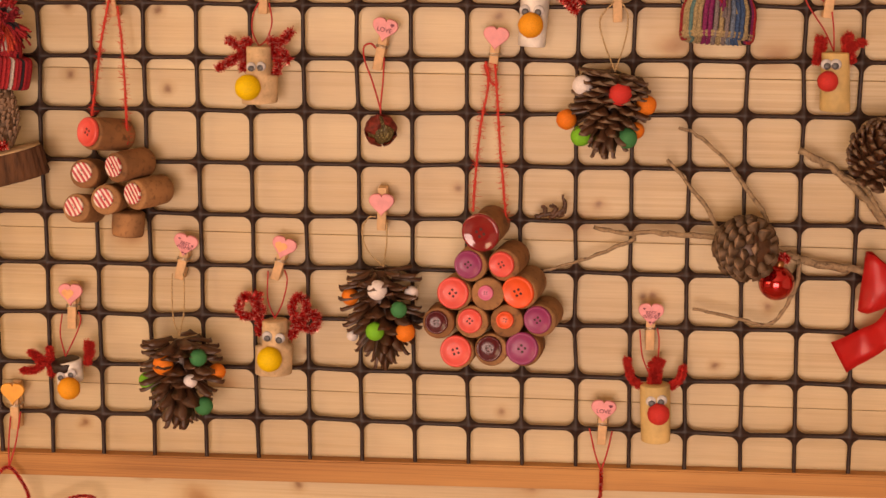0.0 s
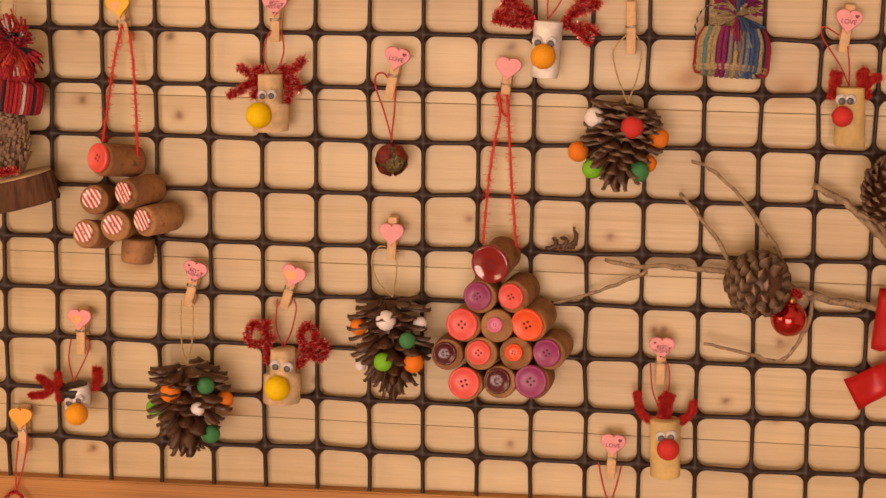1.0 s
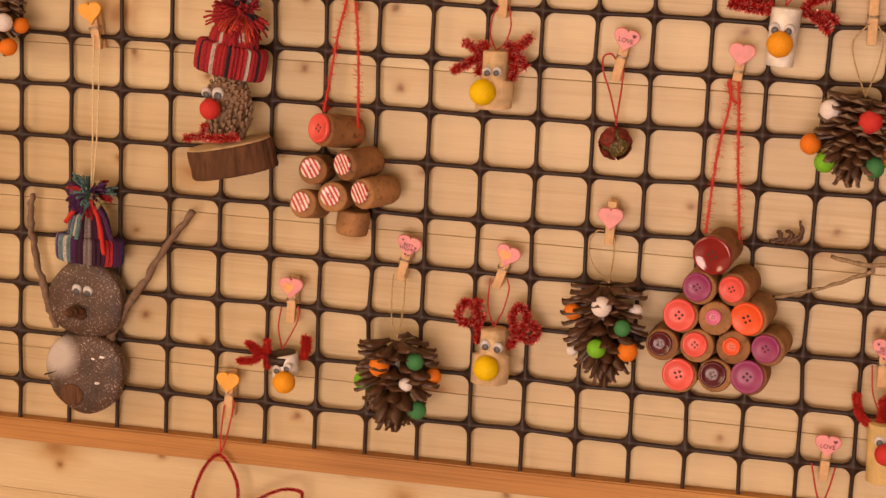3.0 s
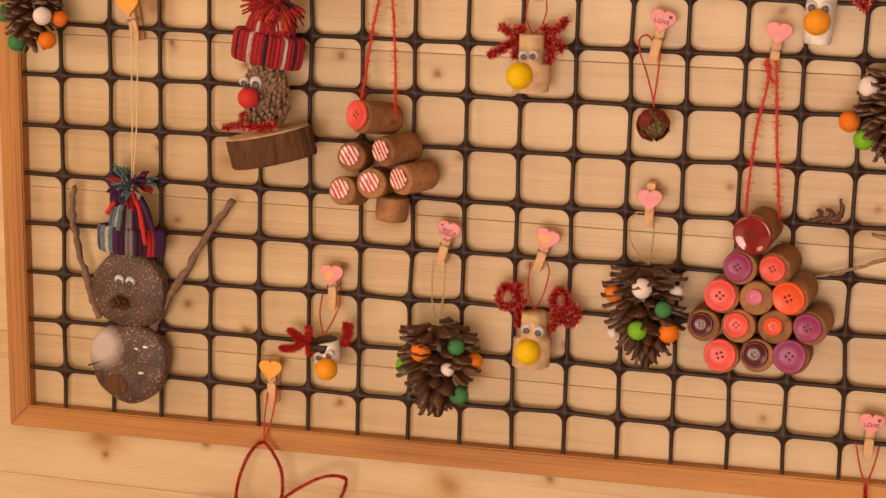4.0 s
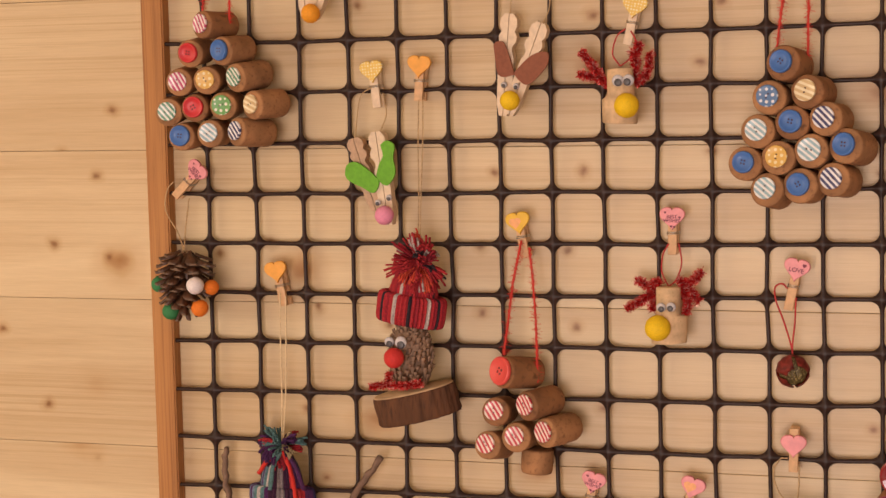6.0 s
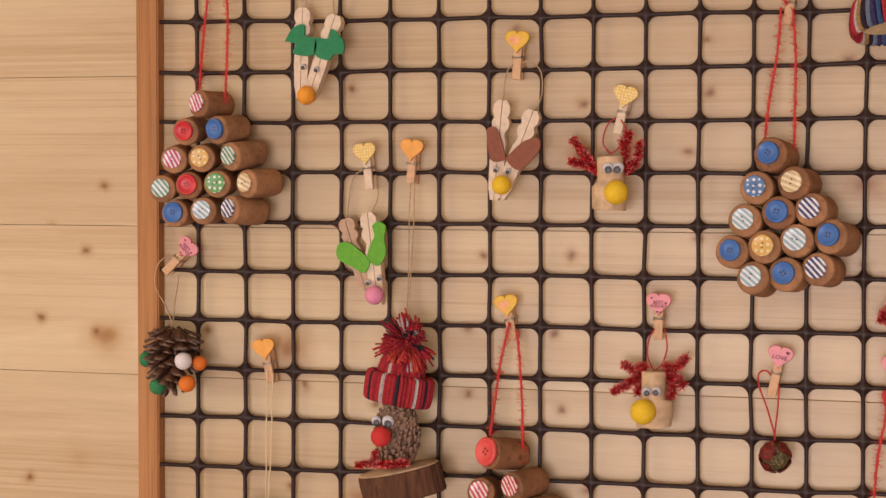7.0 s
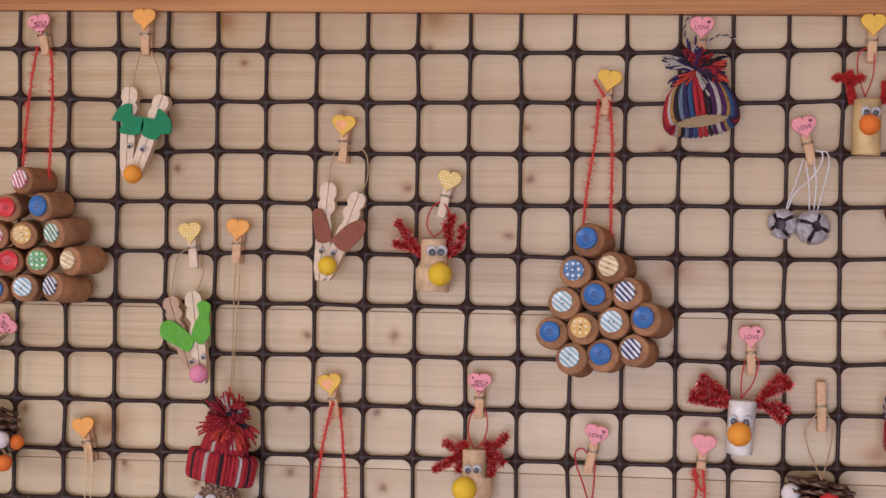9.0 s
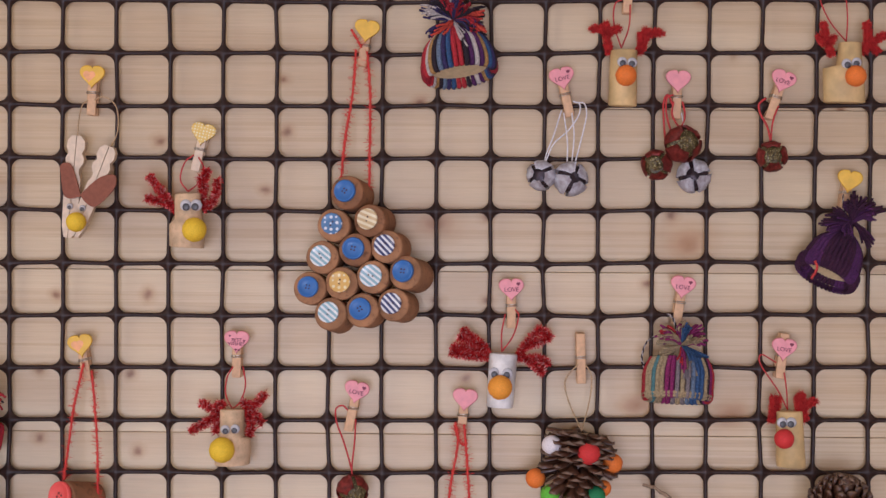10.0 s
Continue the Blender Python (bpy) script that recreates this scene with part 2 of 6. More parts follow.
def smooth_line(points, steps=6):
    """Points of a Catmull-Rom curve through the given ones."""
    p = [Vector(q) for q in points]
    if len(p) < 3:
        return p
    ext = [2 * p[0] - p[1], *p, 2 * p[-1] - p[-2]]
    out = []
    for a, b, c, d in zip(ext, ext[1:], ext[2:], ext[3:]):
        for k in range(steps):
            t = k / steps
            out.append(0.5 * (2 * b + (c - a) * t + (2 * a - 5 * b + 4 * c - d) * t * t + (3 * b - a - 3 * c + d) * t ** 3))
    return out + [p[-1]]


def tube(bm, line, radius, seg=6, taper=None, rough=0.0, rng=None):
    """A round rod along a line; radius may vary along it."""
    line = [Vector(p) for p in line]
    rows, side = [], None
    for i, p in enumerate(line):
        d = (line[min(i + 1, len(line) - 1)] - line[max(i - 1, 0)]).normalized()
        if side is None:
            side = d.cross(Vector((0.3, 0.9, 0.2))).normalized()
        side = (side - d * side.dot(d)).normalized()
        up = d.cross(side)
        r = radius if taper is None else radius * (1 + (taper - 1) * i / (len(line) - 1))
        row = []
        for k in range(seg):
            a = 2 * math.pi * k / seg
            rr = r * (1 + (rng.uniform(-rough, rough) if rng else 0))
            row.append(bm.verts.new(p + (side * math.cos(a) + up * math.sin(a)) * rr))
        rows.append(row)
    for a, b in zip(rows, rows[1:]):
        for k in range(seg):
            bm.faces.new((a[k], a[(k + 1) % seg], b[(k + 1) % seg], b[k]))
    bm.faces.new(rows[0][::-1])
    bm.faces.new(rows[-1])


def bristles(bm, line, length, per_m, width, rng, flat=1.0):
    """Short strands standing off a line on all sides."""
    line = [Vector(p) for p in line]
    for a, b in zip(line, line[1:]):
        n = max(1, int((b - a).length * per_m))
        d = (b - a).normalized()
        for _ in range(n):
            p = a.lerp(b, rng.random())
            v = Vector((rng.gauss(0, 1), rng.gauss(0, 1) * flat, rng.gauss(0, 1)))
            v = (v - d * v.dot(d) * 0.6).normalized()
            tip = p + v * length * rng.uniform(0.6, 1.15)
            s = v.cross(Vector((rng.gauss(0, 1), rng.gauss(0, 1), rng.gauss(0, 1)))).normalized() * width
            bm.faces.new((bm.verts.new(p - s), bm.verts.new(p + s), bm.verts.new(tip + s * 0.6), bm.verts.new(tip - s * 0.6)))


def ball(bm, centre, r, sub=2, squash=(1, 1, 1), fuzz=0.0, rng=None):
    made = bmesh.ops.create_icosphere(bm, subdivisions=sub, radius=1.0)
    for v in made["verts"]:
        k = r * (1 + (rng.uniform(-fuzz, fuzz) if rng else 0))
        v.co = Vector(centre) + Vector((v.co.x * k * squash[0], v.co.y * k * squash[1], v.co.z * k * squash[2]))


def towards(a, b):
    """A frame at a whose z axis points at b."""
    return Matrix.Translation(a) @ (Vector(b) - Vector(a)).to_track_quat('Z', 'Y').to_matrix().to_4x4()


# ---- the room ----
WALL_Y = 0.0078
BOARD = 0.1248
FLOOR_Z, CEIL_Z = -1.0, 1.5


def slab(name, at, size, mat, label, category):
    bm = bmesh.new()
    box(bm, Matrix(), *size)
    ob = part(name, bm, mat, None, "", False)
    ob.location = at
    return tagged(ob, label, category, "", "structure")


floor = slab("floor", (0.5, -1.7, FLOOR_Z - 0.05), (5.2, 3.9, 0.1), FLOORING, "wooden floor below the decorated board", "floor")
ceiling = slab("ceiling", (0.5, -1.7, CEIL_Z + 0.05), (5.2, 3.9, 0.1), PLASTER, "plain white ceiling above the decorated board", "ceiling")
wall_east = slab("wall_east", (3.05, -1.7, 0.25), (0.1, 3.6, 2.5), PLASTER, "plain white plastered side wall", "wall")


def wall_with_window(name, along_x, at, span, lo, hi, z0, z1, label):
    """A plain wall 2.5 m high with one window opening from lo to hi and z0 to z1."""
    bm = bmesh.new()
    a, b = span
    for u0, u1, w0, w1 in ((a, lo, FLOOR_Z, CEIL_Z), (hi, b, FLOOR_Z, CEIL_Z), (lo, hi, FLOOR_Z, z0), (lo, hi, z1, CEIL_Z)):
        c = ((u0 + u1) / 2, at, (w0 + w1) / 2) if along_x else (at, (u0 + u1) / 2, (w0 + w1) / 2)
        s = (u1 - u0, 0.1, w1 - w0) if along_x else (0.1, u1 - u0, w1 - w0)
        box(bm, Matrix.Translation(c), *s)
    return tagged(part(name, bm, PLASTER, None, "", False), label, "wall", "", "structure")


wall_west = wall_with_window("wall_west", False, -2.05, (-3.5, 0.0), -2.4, -1.0, 0.1, 1.4, "plain white plastered side wall with a window opening")
wall_south = wall_with_window("wall_south", True, -3.5, (-2.1, 3.1), -0.55, 1.45, -0.85, 0.65, "plain white plastered rear wall with a window opening")

wall_north = slab("wall_north", (0.5, WALL_Y + 0.075, 0.25), (5.2, 0.1, 2.5), PLASTER, "wall clad in pale horizontal knotty pine boards", "wall")


def build_boards():
    """Tongue-and-groove boards, each with softened edges, on the wall's face."""
    bm = bmesh.new()
    box(bm, Matrix(), 5.2, 0.024, BOARD - 0.00025, 0.0006)
    me = bpy.data.meshes.new("board")
    bm.to_mesh(me)
    bm.free()
    me.materials.append(PINE)
    z = 0.0623 + BOARD / 2 - 8 * BOARD
    while z < CEIL_Z + 0.06:
        ob = new("board", me)
        ob.parent = wall_north
        ob.location = (0, WALL_Y + 0.012 - wall_north.location.y, z - 0.0016 - wall_north.location.z)
        ob.rotation_euler = (0, radians(0.22), 0)
        z += BOARD


build_boards()

# ---- the framed netting ----
PITCH, ROW = 0.041, 0.041 * 0.9784
COLS, ROWS = 24, 17


def knot_at(i, k):
    """Where the strands of column i and row k cross; the netting hangs a little askew."""
    u, v = max(-1.0, min(1.05, (i - 9) / 9)), max(-1.0, min(1.05, (k - 8) / 8))
    dx = 0.3 - 2.29 * u + 0.43 * v - 1.69 * u * u - 2.83 * u * v + 0.1 * v * v + 3.17 * u ** 3 + 0.35 * u * u * v + 2.98 * u * v * v + 0.03 * v ** 3
    dz = 0.16 + 0.59 * u - 1.75 * v + 0.4 * u * u - 2.19 * u * v - 1.14 * v * v + 0.69 * u ** 3 + 2.48 * u * u * v - 1.44 * u * v * v + 1.78 * v ** 3
    return Vector((i * PITCH + dx / 1000, 0, k * ROW + dz / 1000))


netting = thing("garden_netting", (0, 0, 0), "black plastic square-mesh garden netting stretched in a wooden frame", "netting")


def build_netting():
    """Moulded strands with filleted crossings: each upright and each level strand is a part."""
    rng = random.Random(3)
    strands = {}
    jit = {(i, k): Vector((rng.gauss(0, 0.0005), rng.gauss(0, 0.0004), rng.gauss(0, 0.0005))) for i in range(-1, COLS + 2) for k in range(-1, ROWS + 2)}

    def knot(i, k):
        return knot_at(i, k) + jit[i, k]

    seg = 7
    for i in range(COLS):
        for k in range(ROWS):
            a, b, c, d = knot(i, k), knot(i + 1, k), knot(i + 1, k + 1), knot(i, k + 1)

            def at(u, w, y):
                return a.lerp(b, u).lerp(d.lerp(c, u), w) + Vector((0, y, 0))

            mu, mw = (0.025, 0.025), (0.028, 0.028)
            r = 0.155
            inner, outer = [], []
            for cu, cw, a0 in ((1 - mu[1] - r, 1 - mw[1] - r, 0), (mu[0] + r, 1 - mw[1] - r, 90), (mu[0] + r, mw[0] + r, 180), (1 - mu[1] - r, mw[0] + r, 270)):
                for s in range(seg):
                    ang = radians(a0 + 90 * s / (seg - 1))
                    u, w = cu + r * math.cos(ang), cw + r * math.sin(ang)
                    u, w = u - 0.1 * (u - 0.5) * abs(2 * w - 1) ** 2 * 0.6, w - 0.1 * (w - 0.5) * abs(2 * u - 1) ** 2 * 0.6
                    inner.append((u, w))
                    q = max(abs(u - 0.5), abs(w - 0.5)) * 2
                    outer.append((0.5 + (u - 0.5) / q, 0.5 + (w - 0.5) / q) if s != seg // 2 else (float(cu > 0.5), float(cw > 0.5)))
            n = len(inner)
            for j in range(n):
                j2 = (j + 1) % n
                um, wm = (outer[j][0] + outer[j2][0]) / 2 - 0.5, (outer[j][1] + outer[j2][1]) / 2 - 0.5
                key = ("u", i + (um > 0)) if abs(um) > abs(wm) else ("l", k + (wm > 0))
                bm = strands.setdefault(key, bmesh.new())

                def ridge(p):
                    return at(*p, -0.0016 - 0.0012 * (abs(2 * p[0] - 1) * abs(2 * p[1] - 1)) ** 6)

                v = [bm.verts.new(p) for p in (ridge(outer[j]), ridge(outer[j2]), at(*inner[j2], -0.0003), at(*inner[j], -0.0003), at(*inner[j], 0.0012), at(*inner[j2], 0.0012))]
                bm.faces.new(v[:4])
                bm.faces.new((v[3], v[2], v[5], v[4]))
    for (way, n), bm in strands.items():
        bmesh.ops.remove_doubles(bm, verts=bm.verts, dist=0.00004)
        part("upright_strand" if way == "u" else "level_strand", bm, BLACK, netting)


build_netting()

board_frame = thing("display_frame", (0, 0, 0), "orange-brown oiled wooden frame holding the black netting", "frame")


def rail(name, outer, inner, mat):
    """A length of the frame between two mitred ends; outer and inner are its edges' end points in x and z."""
    bm = bmesh.new()
    quad = [outer[0], outer[1], inner[1], inner[0]]
    front = [bm.verts.new((x, -0.0042, z)) for x, z in quad]
    back = [bm.verts.new((x, WALL_Y - 0.0004, z)) for x, z in quad]
    bm.faces.new(front)
    bm.faces.new(back[::-1])
    for i in range(4):
        bm.faces.new((front[i], back[i], back[(i + 1) % 4], front[(i + 1) % 4]))
    bmesh.ops.recalc_face_normals(bm, faces=bm.faces)
    bmesh.ops.bevel(bm, geom=[e for e in bm.edges if abs(e.verts[0].co.y + 0.0042) < 1e-6 and abs(e.verts[1].co.y + 0.0042) < 1e-6], offset=0.0012, segments=2, affect='EDGES')
    return part(name, bm, mat, board_frame, "", False)


INNER = ((0.0037, 0.0035), (0.9815, 0.0125), (0.9815, 0.663), (0.0085, 0.677))
OUTER = ((-0.015, -0.0155), (1.0, -0.005), (1.0, 0.682), (-0.0112, 0.696))
for j, (name, mat) in enumerate((("bottom_rail", RAIL), ("right_post", RAIL_UP), ("top_rail", RAIL), ("left_post", RAIL_UP))):
    rail(name, (OUTER[j], OUTER[(j + 1) % 4]), (INNER[j], INNER[(j + 1) % 4]), mat)

# ---- small things: helpers ----
PX = 0.00044
BLACK_PAINT = plain("black_eye", (0.01, 0.01, 0.012), 0.15)
# Black lifted to grey: the dome's reflected haze painted into the pupil.
PUPIL = plain("hazed_black_pupil", (0.075, 0.07, 0.075), 0.4)
WHITE_PLASTIC = plain("white_eye", (0.56, 0.53, 0.54), 0.2)
HOLE_SHADE = plain("shaded_button_hole", (0.05, 0.015, 0.015), 0.7)


def felt(name, colour):
    return plain(name, colour, 0.75, 0, 900, 0.1)


FELT = {
    "orange": felt("orange_felt", (0.8, 0.19, 0.015)), "green": felt("green_felt", (0.025, 0.2, 0.065)), "lime": felt("lime_felt", (0.14, 0.47, 0.025)),
    "white": felt("white_felt", (0.78, 0.7, 0.68)), "red": felt("red_felt", (0.6, 0.03, 0.025)), "yellow": felt("yellow_felt", (0.83, 0.53, 0.01)),
    "amber": felt("amber_felt", (0.85, 0.33, 0.02)), "pink": felt("pink_felt", (0.78, 0.27, 0.4)),
}
TINSEL, _t, _b = material("red_tinsel", 0.22, 0.4)
_g = _t.nodes.new("ShaderNodeNewGeometry")
# Random pale strands paint the tinsel's sparkle into its colour.
_t.links.new(ramp(_t, _g.outputs["Random Per Island"], [(0.0, (0.4, 0.01, 0.014)), (0.5, (0.7, 0.03, 0.03)), (0.8, (0.85, 0.12, 0.1)), (0.93, (1.0, 0.6, 0.52))]), _b.inputs["Base Color"])
CHENILLE = islands("red_chenille", [(0.55, 0.02, 0.018), (0.68, 0.035, 0.025), (0.6, 0.03, 0.022)], 0.95)
RED_FUZZ = islands("red_fuzzy_yarn", [(0.62, 0.03, 0.02), (0.72, 0.06, 0.04)], 0.9)


def string(name, parent, line, mat, r=0.0006, rng=None, fuzz=0.0, label="", seg=5):
    bm = bmesh.new()
    pts = smooth_line(line, 7)
    if mat is STRIPED_CORD:
        # two plies, one dark and one white, laid round each other
        fine = [p.lerp(q, k / 4) for p, q in zip(pts, pts[1:]) for k in range(4)] + [pts[-1]]
        run, turns = 0.0, []
        for p, q in zip(fine, [fine[0], *fine]):
            run += (p - q).length
            turns.append(run * 2 * math.pi / 0.0058)
        for ply, s in enumerate((0.0, math.pi)):
            start = len(bm.faces)
            tube(bm, [p + Vector((math.cos(w + s), math.sin(w + s), math.cos(w + s))) * r * 0.75 for p, w in zip(fine, turns)], r * 0.95, 5)
            dyed(bm, start, ply)
        return part(name, bm, [YARN["K"], YARN["W"]], parent, label or "black and white twisted cord")
    tube(bm, pts, r, seg, None, 0.25 if rng else 0.0, rng)
    if fuzz:
        bristles(bm, pts, fuzz, 2200, 0.0002, rng, 0.6)
        bristles(bm, pts, fuzz * 0.35, 6000, 0.00025, rng, 0.6)
    return part(name, bm, mat, parent, label)


def disc_face(bm, m, r, z, seg=10):
    bm.faces.new([bm.verts.new(m @ Vector((r * math.cos(a), r * math.sin(a), z))) for a in (2 * math.pi * i / seg for i in range(seg))])


def button(parent, at, toward, r, finish, holes=4):
    """A round button with a raised rim, facing away from 'toward'; dark discs paint its thread holes' shade."""
    m = towards(at, toward)
    bm = bmesh.new()
    solid_kind = finish in ("red", "coral", "orange", "blue", "purple", "wine", "pink", "deep")
    rim = 0.0011 if solid_kind else 0.0002
    lathe(bm, [(r * 0.9, 0.002), (r, 0.0012), (r, -0.0006), (r * 0.94, -0.0006 - rim), (r * 0.84, -0.0006 - rim), (r * 0.72, -0.0004), (r * 0.3, -0.0006), (0.0001, -0.0006)], m, 28)
    n = len(bm.faces)
    bm.faces.ensure_lookup_table()
    spin = random.uniform(0, 3)
    for i in range(holes):
        a = spin + 2 * math.pi * i / holes
        disc_face(bm, m @ Matrix.Translation((r * 0.2 * math.cos(a), r * 0.2 * math.sin(a), 0)), r * 0.085, -0.00075, 8)
    bm.faces.ensure_lookup_table()
    for f in bm.faces[n:]:
        f.material_index = 1
    return part("button", bm, [FINISH[finish], HOLE_SHADE], parent, "", True, m)


def cork(parent, face, tail, r, mat, label=""):
    face, tail = Vector(face), Vector(tail)
    m = towards(face, tail)
    length = (tail - face).length if label else max(0.03, (tail - face).length)
    bm = bmesh.new()
    w = random.uniform(0.97, 1.03)
    lathe(bm, [(r * 0.9, 0), (r * 0.97, 0.0005), (r, 0.0016), (r * w, length * 0.5), (r * 0.99, length - 0.002), (r * 0.93, length)], m, 26)
    return part("cork", bm, mat, parent, label, True, m)


def cork_tree(at, label, rows, trunk=None, hanging=()):
    tree = thing("cork_tree_ornament", at, label, "ornament", "cork tree ornaments")
    for face, tail, r, finish, br in rows:
        f, t = Vector(face), Vector(tail)
        d = (t - f).normalized()
        c = cork(tree, f + Vector((0.0012, 0, -0.001)) + d * 0.001, t, r * PX, random.choice((CORK, CORK_SKIN, CORK)))
        button(c, f, f + d * 0.02, br * PX, finish, 2 if "stripe" in finish or "dots" in finish else 4)
    if trunk:
        cork(tree, trunk[0], trunk[1], 28 * PX, CORK, "upright cork trunk")
    rng = random.Random(len(rows))
    for line in hanging:
        string("hanging_yarn", tree, line, RED_FUZZ, 0.0008, rng, 0.005, "fuzzy red hanging yarn")
    return tree


# ---- clothes pegs with hearts ----


def heart_outline(w, n=36):
    out = []
    for i in range(n):
        a = 2 * math.pi * i / n
        x, z = w / 2 * math.sin(a) ** 3, w / 32 * (13 * math.cos(a) - 5 * math.cos(2 * a) - 2 * math.cos(3 * a) - math.cos(4 * a) + 2)
        if z > 0:
            z += 0.09 * w * math.exp(-(x / (0.14 * w)) ** 2)
        out.append((x, z))
    return out


def heart_mesh():
    bm = bmesh.new()
    rows = []
    for s, y in ((0.96, 0.0), (1.0, -0.0006), (1.0, -0.0024), (0.975, -0.0029), (0.93, -0.0031), (0.86, -0.00312)):
        rows.append([bm.verts.new((x * s, y, z * s)) for x, z in heart_outline(0.0192)])
    for a, b in zip(rows, rows[1:]):
        for i in range(len(a)):
            bm.faces.new((a[i], a[(i + 1) % len(a)], b[(i + 1) % len(a)], b[i]))
    bm.faces.new(rows[0][::-1])
    bm.faces.new(rows[-1])
    bmesh.ops.recalc_face_normals(bm, faces=bm.faces)
    return bm


def words_mesh(text, size):
    curve = bpy.data.curves.new("words", 'FONT')
    curve.body, curve.size, curve.align_x, curve.align_y, curve.extrude = text, size, 'CENTER', 'CENTER', 0.0001
    curve.space_line = 0.8
    ob = new("words_source", curve)
    me = bpy.data.meshes.new_from_object(ob)
    bpy.data.objects.remove(ob)
    bm = bmesh.new()
    bm.from_mesh(me)
    bpy.data.meshes.remove(me)
    bm.transform(pose(0, 0, 0, 90, 0, 0))
    for x, z, s in (((0.0052, 0.0042, 0.0032),) if text == "LOVE" else ((-0.0052, 0.0045, 0.002), (0.0058, 0.001, 0.002), (-0.0005, -0.0058, 0.002), (0.002, -0.0062, 0.0018))):
        bm.faces.new([bm.verts.new((x + p, -0.0001, z + q)) for p, q in heart_outline(s, 14)])
    me = bpy.data.meshes.new("writing")
    bm.to_mesh(me)
    bm.free()
    me.materials.append(INK)
    return me


WORDS = {"LOVE": words_mesh("LOVE", 0.0046), "BEST WISHES": words_mesh("BEST\nWISHES", 0.0037)}
HEARTS = {"pink": PINK, "orange": ORANGE, "yellow": YELLOW, "dots": YELLOW_DOTS}
TWO_TONE = plain("orange_smudged_paint", (0.86, 0.4, 0.16), 0.5)


def peg(heart, end, colour="pink", text="", up=0.004, smudge=False):
    """A small spring peg clipped over the netting, with a painted wooden heart near its top."""
    h, e = Vector(heart), Vector(end)
    h.y = e.y = 0
    axis = (h - e).normalized()
    top = h + axis * up
    length = (top - e).length
    m = Matrix.Translation(e) @ Vector((0, 0, 1)).rotation_difference(axis).to_matrix().to_4x4()
    names = {"pink": "pink", "orange": "orange", "yellow": "yellow", "dots": "white-dotted yellow", None: ""}
    label = "small natural wooden clothes peg clipped on the netting"
    if colour:
        label = f"small wooden clothes peg with a {names[colour]} wooden heart"
        if text:
            label = f"small wooden clothes peg, pink heart printed {text}"
    ob = thing("clothes_peg", e, label, "clothes peg", "small clothes pegs on the netting")
    for name, y in (("front_jaw", -0.0052), ("back_jaw", 0.0036)):
        bm = bmesh.new()
        box(bm, m @ pose(0, y, length / 2), 0.0068, 0.0036, length, 0.0006)
        part(name, bm, PEG_WOOD if colour != "dots" else PEG_PALE, ob)
    bm = bmesh.new()
    zs = length * 0.52
    for dz in (-0.0007, 0.0005):
        tube(bm, [m @ Vector(p) for p in ((-0.0039, 0.004, zs + dz), (-0.0039, -0.0076, zs + dz), (0.0039, -0.0076, zs + dz + 0.0003), (0.0039, 0.004, zs + dz))], 0.0004, 5)
    part("spring", bm, STEEL, ob, "thin steel spring wire")
    if colour:
        own = m @ pose(0, -0.0071, (h - e).length)
        bm = heart_mesh()
        bm.transform(own)
        hb = part("heart", bm, HEARTS[colour], ob, "", True, own)
        if text:
            hang("writing", WORDS[text], hb, own @ pose(0, -0.0034, 0), f"printed words {text}")
        if smudge:
            bm = bmesh.new()
            bm.faces.new([bm.verts.new(own @ Vector((x * 0.5 - 0.002, -0.0034, z * 0.5))) for x, z in heart_outline(0.0192, 20)])
            part("smudge", bm, TWO_TONE, hb)
    return ob


# ---- corks, cones and felt ----


def pompom(parent, at, r, colour, name="pompom"):
    rng = random.Random(int(at[0] * 1e5) % 997)
    bm = bmesh.new()
    ball(bm, at, r * PX, 3, (1, 1, 1), 0.02, rng)
    return part(name, bm, FELT[colour], parent, colour + " felt ball")


def scale_mesh(name, length, width, thick, tip, mats):
    """One woody cone scale along +x, cupped, with a blunt paler tip."""
    bm = bmesh.new()
    rows = []
    for x, w, h in ((0.0, 0.3, -0.1), (0.35, 0.62, 0.0), (0.72, 1.0, 0.05), (0.92, tip, 0.1), (1.0, tip * 0.45, 0.04)):
        rows.append([bm.verts.new((x * length, s * w * width, h * length * 0.6 + (abs(s) ** 2) * width * 0.25 + dz)) for s, dz in ((-0.5, 0), (0, thick), (0.5, 0), (0, -thick))])
    for i, (a, b) in enumerate(zip(rows, rows[1:])):
        for k in range(4):
            f = bm.faces.new((a[k], b[k], b[(k + 1) % 4], a[(k + 1) % 4]))
            f.material_index = 1 if i >= 3 and len(mats) > 1 else 0
    bm.faces.new(rows[0])
    f = bm.faces.new(rows[-1][::-1])
    f.material_index = 1 if len(mats) > 1 else 0
    me = bpy.data.meshes.new(name)
    bm.to_mesh(me)
    bm.free()
    for one in mats:
        me.materials.append(one)
    me.polygons.foreach_set("use_smooth", [True] * len(me.polygons))
    return me


CONE = speckled("dark_cone_wood", (0.088, 0.034, 0.016), (0.028, 0.012, 0.007), 500, 0.4, 0.5, 0.4, 120)
CONE_TIP = speckled("paler_cone_tip", (0.17, 0.1, 0.06), (0.09, 0.05, 0.028), 500, 0.6, 0.4, 0.4, 150)
CONE_GREY = speckled("grey_brown_cone_wood", (0.14, 0.08, 0.045), (0.06, 0.032, 0.018), 400, 0.65, 0.5, 0.4, 120)
CONE_SOFT = speckled("worn_cone_wood", (0.3, 0.18, 0.115), (0.13, 0.07, 0.045), 400, 0.7, 0.4, 0.4, 120)
OPEN_SCALE = scale_mesh("scale", 0.0215, 0.0178, 0.0011, 0.6, [CONE])
